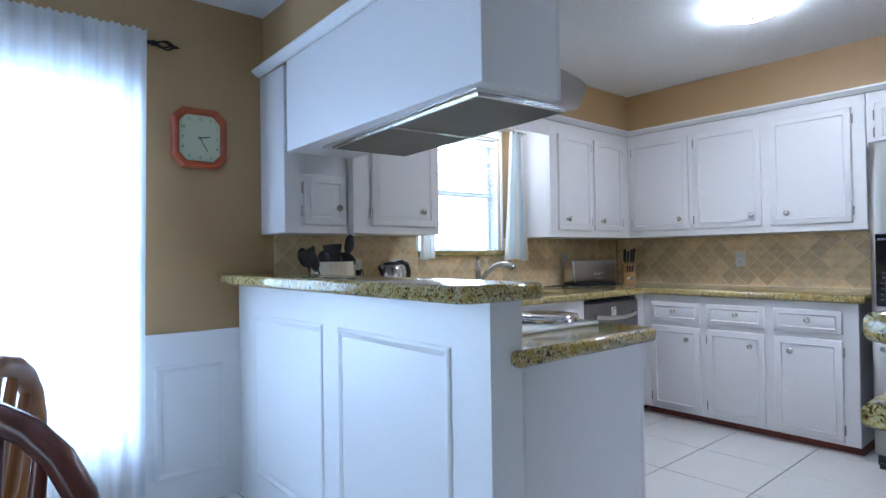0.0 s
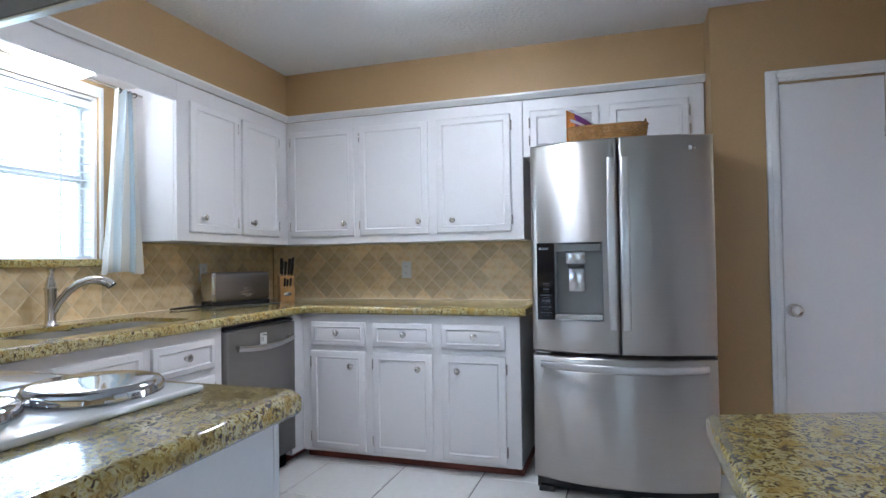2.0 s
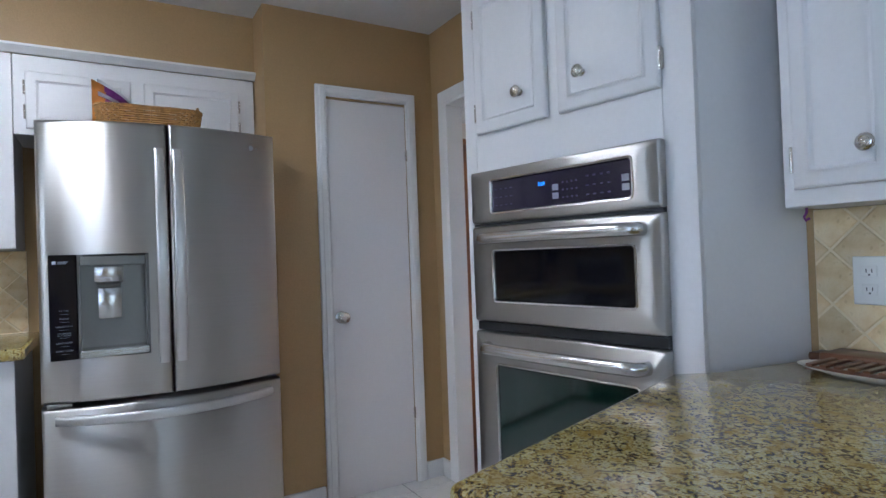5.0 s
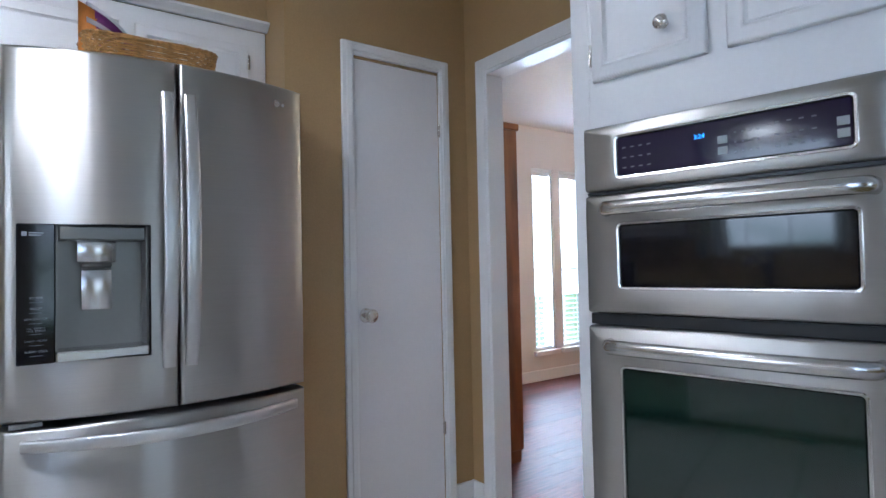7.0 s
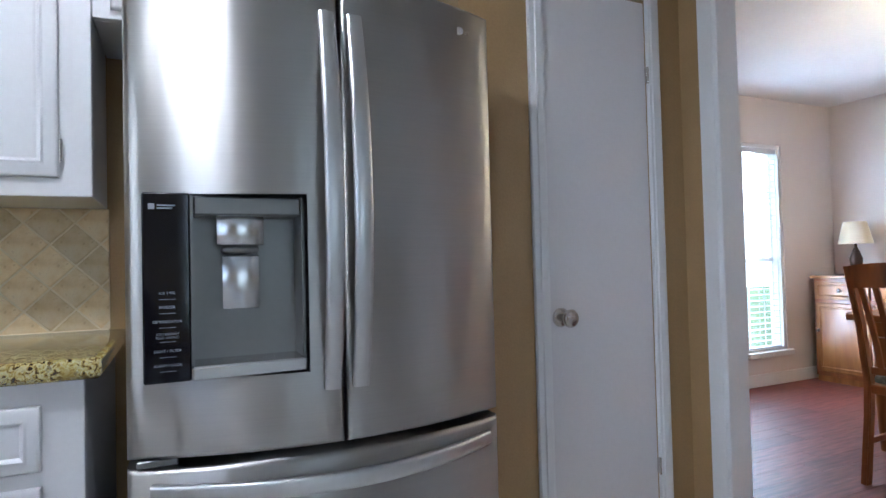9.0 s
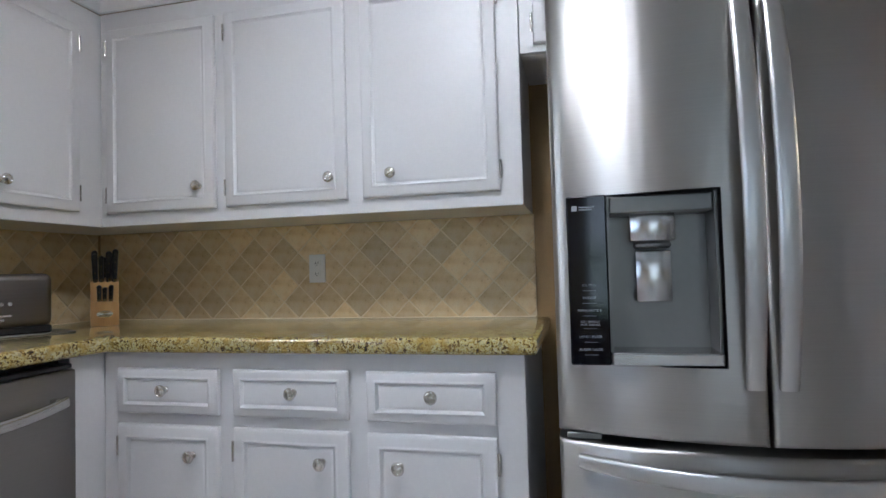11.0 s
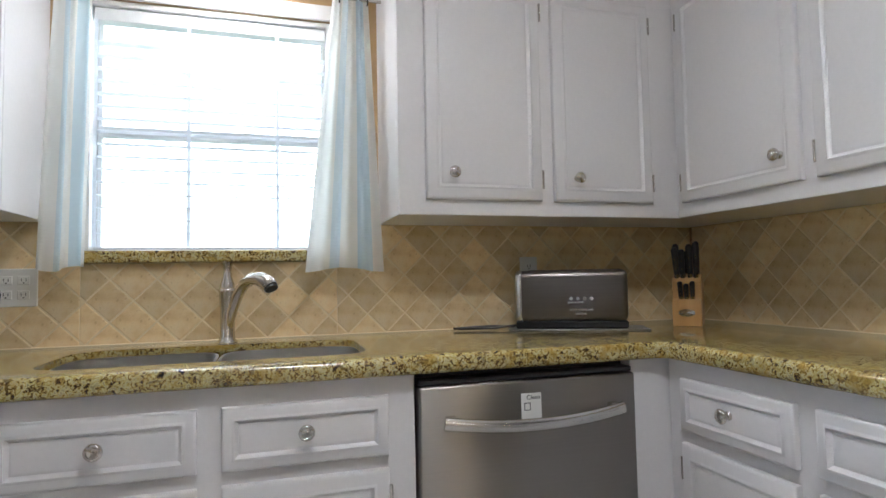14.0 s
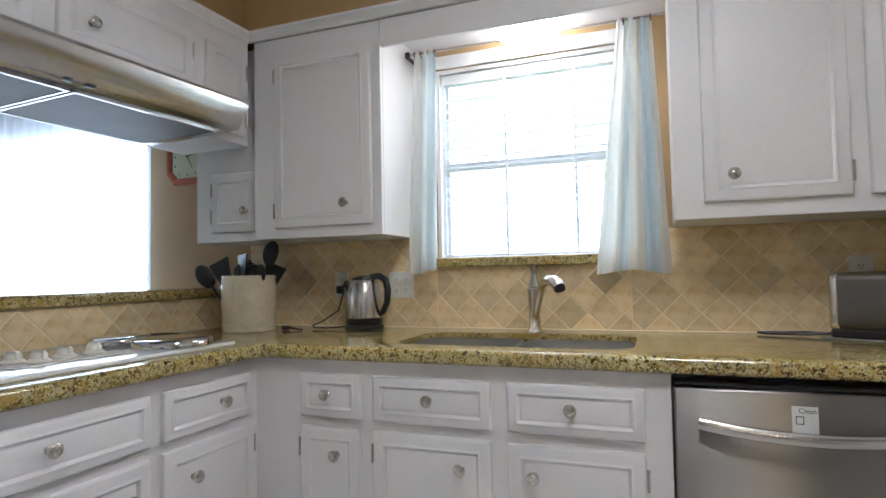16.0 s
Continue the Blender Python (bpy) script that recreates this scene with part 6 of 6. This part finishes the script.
for i in range(5):
    a = radians(72 * i + 20)
    c, s = math.cos(a), math.sin(a)
    arm = part("arm", tube([(0.02 * c, 0.02 * s, 1.86), (0.10 * c, 0.10 * s, 1.82), (0.19 * c, 0.19 * s, 1.80), (0.25 * c, 0.25 * s, 1.83), (0.25 * c, 0.25 * s, 1.88), (0.22 * c, 0.22 * s, 1.89)], 0.008, 8), BRONZE, chan, smooth=True)
    part("shade", turned([(0.025, 1.90), (0.04, 1.93), (0.05, 1.97), (0.072, 2.01), (0.070, 2.01), (0.048, 1.972), (0.036, 1.935), (0.02, 1.905)], 20, Matrix.Translation((0.25 * c, 0.25 * s, 0))), GLOW2, arm, "glowing amber glass shade", smooth=True)
    part("cup", turned([(0, 1.885), (0.026, 1.89), (0.028, 1.902), (0, 1.902)], 14, Matrix.Translation((0.25 * c, 0.25 * s, 0))), BRONZE, arm, smooth=True)

# ---- outside ----
def glow_backdrop(name, m, w, h, low, power=3.0):
    """A plain bright distance: pale sky above hazy foliage."""
    mt = bpy.data.materials.new(name)
    mt.use_nodes = True
    n, l = mt.node_tree.nodes, mt.node_tree.links
    n.remove(n["Principled BSDF"])
    em, tc, nz, cr, sep, ad = n.new("ShaderNodeEmission"), n.new("ShaderNodeTexCoord"), n.new("ShaderNodeTexNoise"), n.new("ShaderNodeValToRGB"), n.new("ShaderNodeSeparateXYZ"), n.new("ShaderNodeMath")
    nz.inputs["Scale"].default_value, nz.inputs["Detail"].default_value = 1.1, 6
    l.new(tc.outputs["Object"], nz.inputs["Vector"])
    l.new(tc.outputs["Object"], sep.inputs[0])
    ad.operation = "MULTIPLY_ADD"
    ad.inputs[1].default_value, ad.inputs[2].default_value = 0.10, 0.0
    l.new(sep.outputs["Z"], ad.inputs[0])
    a2 = n.new("ShaderNodeMath")
    l.new(ad.outputs[0], a2.inputs[0])
    l.new(nz.outputs["Fac"], a2.inputs[1])
    cr.color_ramp.elements[0].position, cr.color_ramp.elements[0].color = 0.52, low
    cr.color_ramp.elements[1].position, cr.color_ramp.elements[1].color = 0.80, (0.86, 0.94, 1.0, 1)
    l.new(a2.outputs[0], cr.inputs["Fac"])
    l.new(cr.outputs["Color"], em.inputs["Color"])
    em.inputs["Strength"].default_value = power
    l.new(em.outputs[0], n["Material Output"].inputs["Surface"])
    bm = bmesh.new()
    bm.faces.new([bm.verts.new(p) for p in ((-w, 0, -0.3), (w, 0, -0.3), (w, 0, h), (-w, 0, h))])
    ob = part(name, bm, mt, None, "pale bright sky over hazy trees", kind="structure")
    ob.matrix_world = m


glow_backdrop("backdrop", pose(-3, 14, 0), 26, 12, (0.36, 0.48, 0.47, 1), 9.5)
glow_backdrop("backdrop_side", pose(15, -14, 0, 0, 0, 90), 45, 16, (0.60, 0.75, 0.68, 1), 9.0)
# bright distance for the added west window, itself unseen
glow_backdrop("backdrop_west", pose(-20, -4, 0, 0, 0, 90), 22, 12, (0.5, 0.6, 0.5, 1))

# ---- tiles, the smallest pieces last ----
PITCH = 0.1365


def clip(poly, inside, cross):
    out = []
    for i, p in enumerate(poly):
        q = poly[i - 1]
        if inside(p):
            if not inside(q):
                out.append(cross(q, p))
            out.append(p)
        elif inside(q):
            out.append(cross(q, p))
    return out


def clip_rect(poly, u0, u1, v0, v1):
    for ax, lim, sgn in ((0, u0, 1), (0, u1, -1), (1, v0, 1), (1, v1, -1)):
        def inside(p):
            return (p[ax] - lim) * sgn > 0

        def cross(a, b):
            t = (lim - a[ax]) / (b[ax] - a[ax])
            return (a[0] + (b[0] - a[0]) * t, a[1] + (b[1] - a[1]) * t)
        poly = clip(poly, inside, cross) if poly else poly
    return poly


def tile_mesh(poly, thick=0.0018):
    cx, cy = sum(p[0] for p in poly) / len(poly), sum(p[1] for p in poly) / len(poly)
    bm = bmesh.new()
    outer = [bm.verts.new((x - cx, 0, z - cy)) for x, z in poly]
    mid = [bm.verts.new((x - cx, -thick + 0.0012, z - cy)) for x, z in poly]
    inner = []
    for x, z in poly:
        d = math.hypot(x - cx, z - cy) or 1
        s = max(1 - 0.003 / d, 0.3)
        inner.append(bm.verts.new(((x - cx) * s, -thick, (z - cy) * s)))
    k = len(poly)
    for a, b in ((outer, mid), (mid, inner)):
        for i in range(k):
            j = (i + 1) % k
            bm.faces.new((a[i], a[j], b[j], b[i]))
    bm.faces.new(inner)
    bmesh.ops.recalc_face_normals(bm, faces=bm.faces)
    me = bpy.data.meshes.new("tile")
    bm.to_mesh(me)
    bm.free()
    me.materials.append(TILE)
    return me, cx, cy


FULL = {}


def backsplash(name, m, regions, u_off=0.0):
    """Diamond-set stone tiles on a wall: local x along it, -y towards the room; regions are (u0, u1, v0, v1)."""
    base = structure(name, boxes(*[(a, b, -0.006, -0.0005, c, d) for a, b, c, d in regions]), GROUT, "cream grout between diamond set stone tiles")
    base.matrix_world = m
    h = PITCH / 2 - 0.0040
    for u0, u1, v0, v1 in regions:
        for i in range(int(u0 / (PITCH / 2)) - 3, int(u1 / (PITCH / 2)) + 4):
            for k in range(int(v0 / (PITCH / 2)) - 3, int(v1 / (PITCH / 2)) + 4):
                if (i + k) % 2:
                    continue
                cu, cv = u_off + i * PITCH / 2, 0.91 + (k - 13) * PITCH / 2
                poly = [(cu - h, cv), (cu, cv - h), (cu + h, cv), (cu, cv + h)]
                c = clip_rect(poly, u0 + 0.001, u1 - 0.001, v0 + 0.001, v1 - 0.001)
                if len(c) < 3:
                    continue
                area = abs(sum(c[q - 1][0] * c[q][1] - c[q][0] * c[q - 1][1] for q in range(len(c)))) / 2
                if area < 0.0002:
                    continue
                if area > 2 * h * h - 1e-7:
                    if "tile" not in FULL:
                        FULL["tile"] = tile_mesh(poly)[0]
                    me, x, z = FULL["tile"], cu, cv
                else:
                    me, x, z = tile_mesh(c)
                t = new("tile", me)
                t.parent = base
                t.location = (x, -0.006, z)


structure("caulk", boxes((-3.29, -0.02, -0.020, -0.0080, 0.893, 0.9125), bevel=0.002), GROUT, "cream caulk along the worktop")
structure("caulk", boxes((-0.020, -0.0080, -1.98, -0.0205, 0.893, 0.9125), bevel=0.002), GROUT, "cream caulk along the worktop")
backsplash("backsplash_north", pose(0, 0, 0), [(-3.29, -2.305, 0.9105, 1.296), (-2.305, -1.51, 0.9105, 1.166), (-1.51, -0.013, 0.9105, 1.296)], 0.03)
backsplash("backsplash_east", pose(0, 0, 0, 0, 0, -90), [(0.013, 1.985, 0.9105, 1.296)], 0.05)
backsplash("backsplash_bar", pose(-3.404, -1.88, 0, 0, 0, 88.8), [(0.0, 1.86, 0.9105, 1.048)], 0.02)
backsplash("backsplash_side", pose(-2.585, -3.88, 0, 0, 0, 180), [(0.003, 0.80, 0.9105, 1.286)], 0.04)

TX, TY0, GS = -1.137, -1.300, 0.474
whole = None
for i in range(-13, 4):
    for k in range(-10, 4):
        x0, x1 = TX + i * GS, TX + (i + 1) * GS
        y0, y1 = TY0 + k * GS, TY0 + (k + 1) * GS
        x0c, x1c, y0c, y1c = max(x0, -6.99), min(x1, -0.01), max(y0, -5.59 if x1 < -3.52 else -3.99), min(y1, -0.01)
        if x1c - x0c < 0.02 or y1c - y0c < 0.02:
            continue
        g = 0.0035
        full = (x0c, x1c, y0c, y1c) == (x0, x1, y0, y1)
        if full and whole:
            t = new("floor_tile", whole)
        else:
            bm = boxes((g, x1c - x0c - g, g, y1c - y0c - g, -0.006, 0.0), bevel=0.0012)
            me = bpy.data.meshes.new("floor_tile")
            bm.to_mesh(me)
            bm.free()
            me.materials.append(FTILE)
            t = new("floor_tile", me)
            if full:
                whole = me
        t.parent = bpy.data.objects["floor"]
        t.location = (x0c, y0c, FLOOR + 0.0005)
# boards of the dining room
rnd = random.Random(4)
for i in range(38):
    x0 = -3.38 + 0.122 * i
    y = -7.75
    if x0 > 1.22 or x0 < -2.2:
        continue
    while y < -4.0:
        ln = min(rnd.uniform(0.7, 1.3), -4.0 - y)
        if ln > 0.05:
            bm = boxes((0.0006, 0.1214, 0.0008, ln - 0.0008, -0.0055, 0.0))
            me = bpy.data.meshes.new("board")
            bm.to_mesh(me)
            bm.free()
            me.materials.append(WOODF)
            t = new("floor_board", me)
            t.parent = bpy.data.objects["dining_floor"]
            t.location = (x0, y, FLOOR - 0.0001)
        y += ln
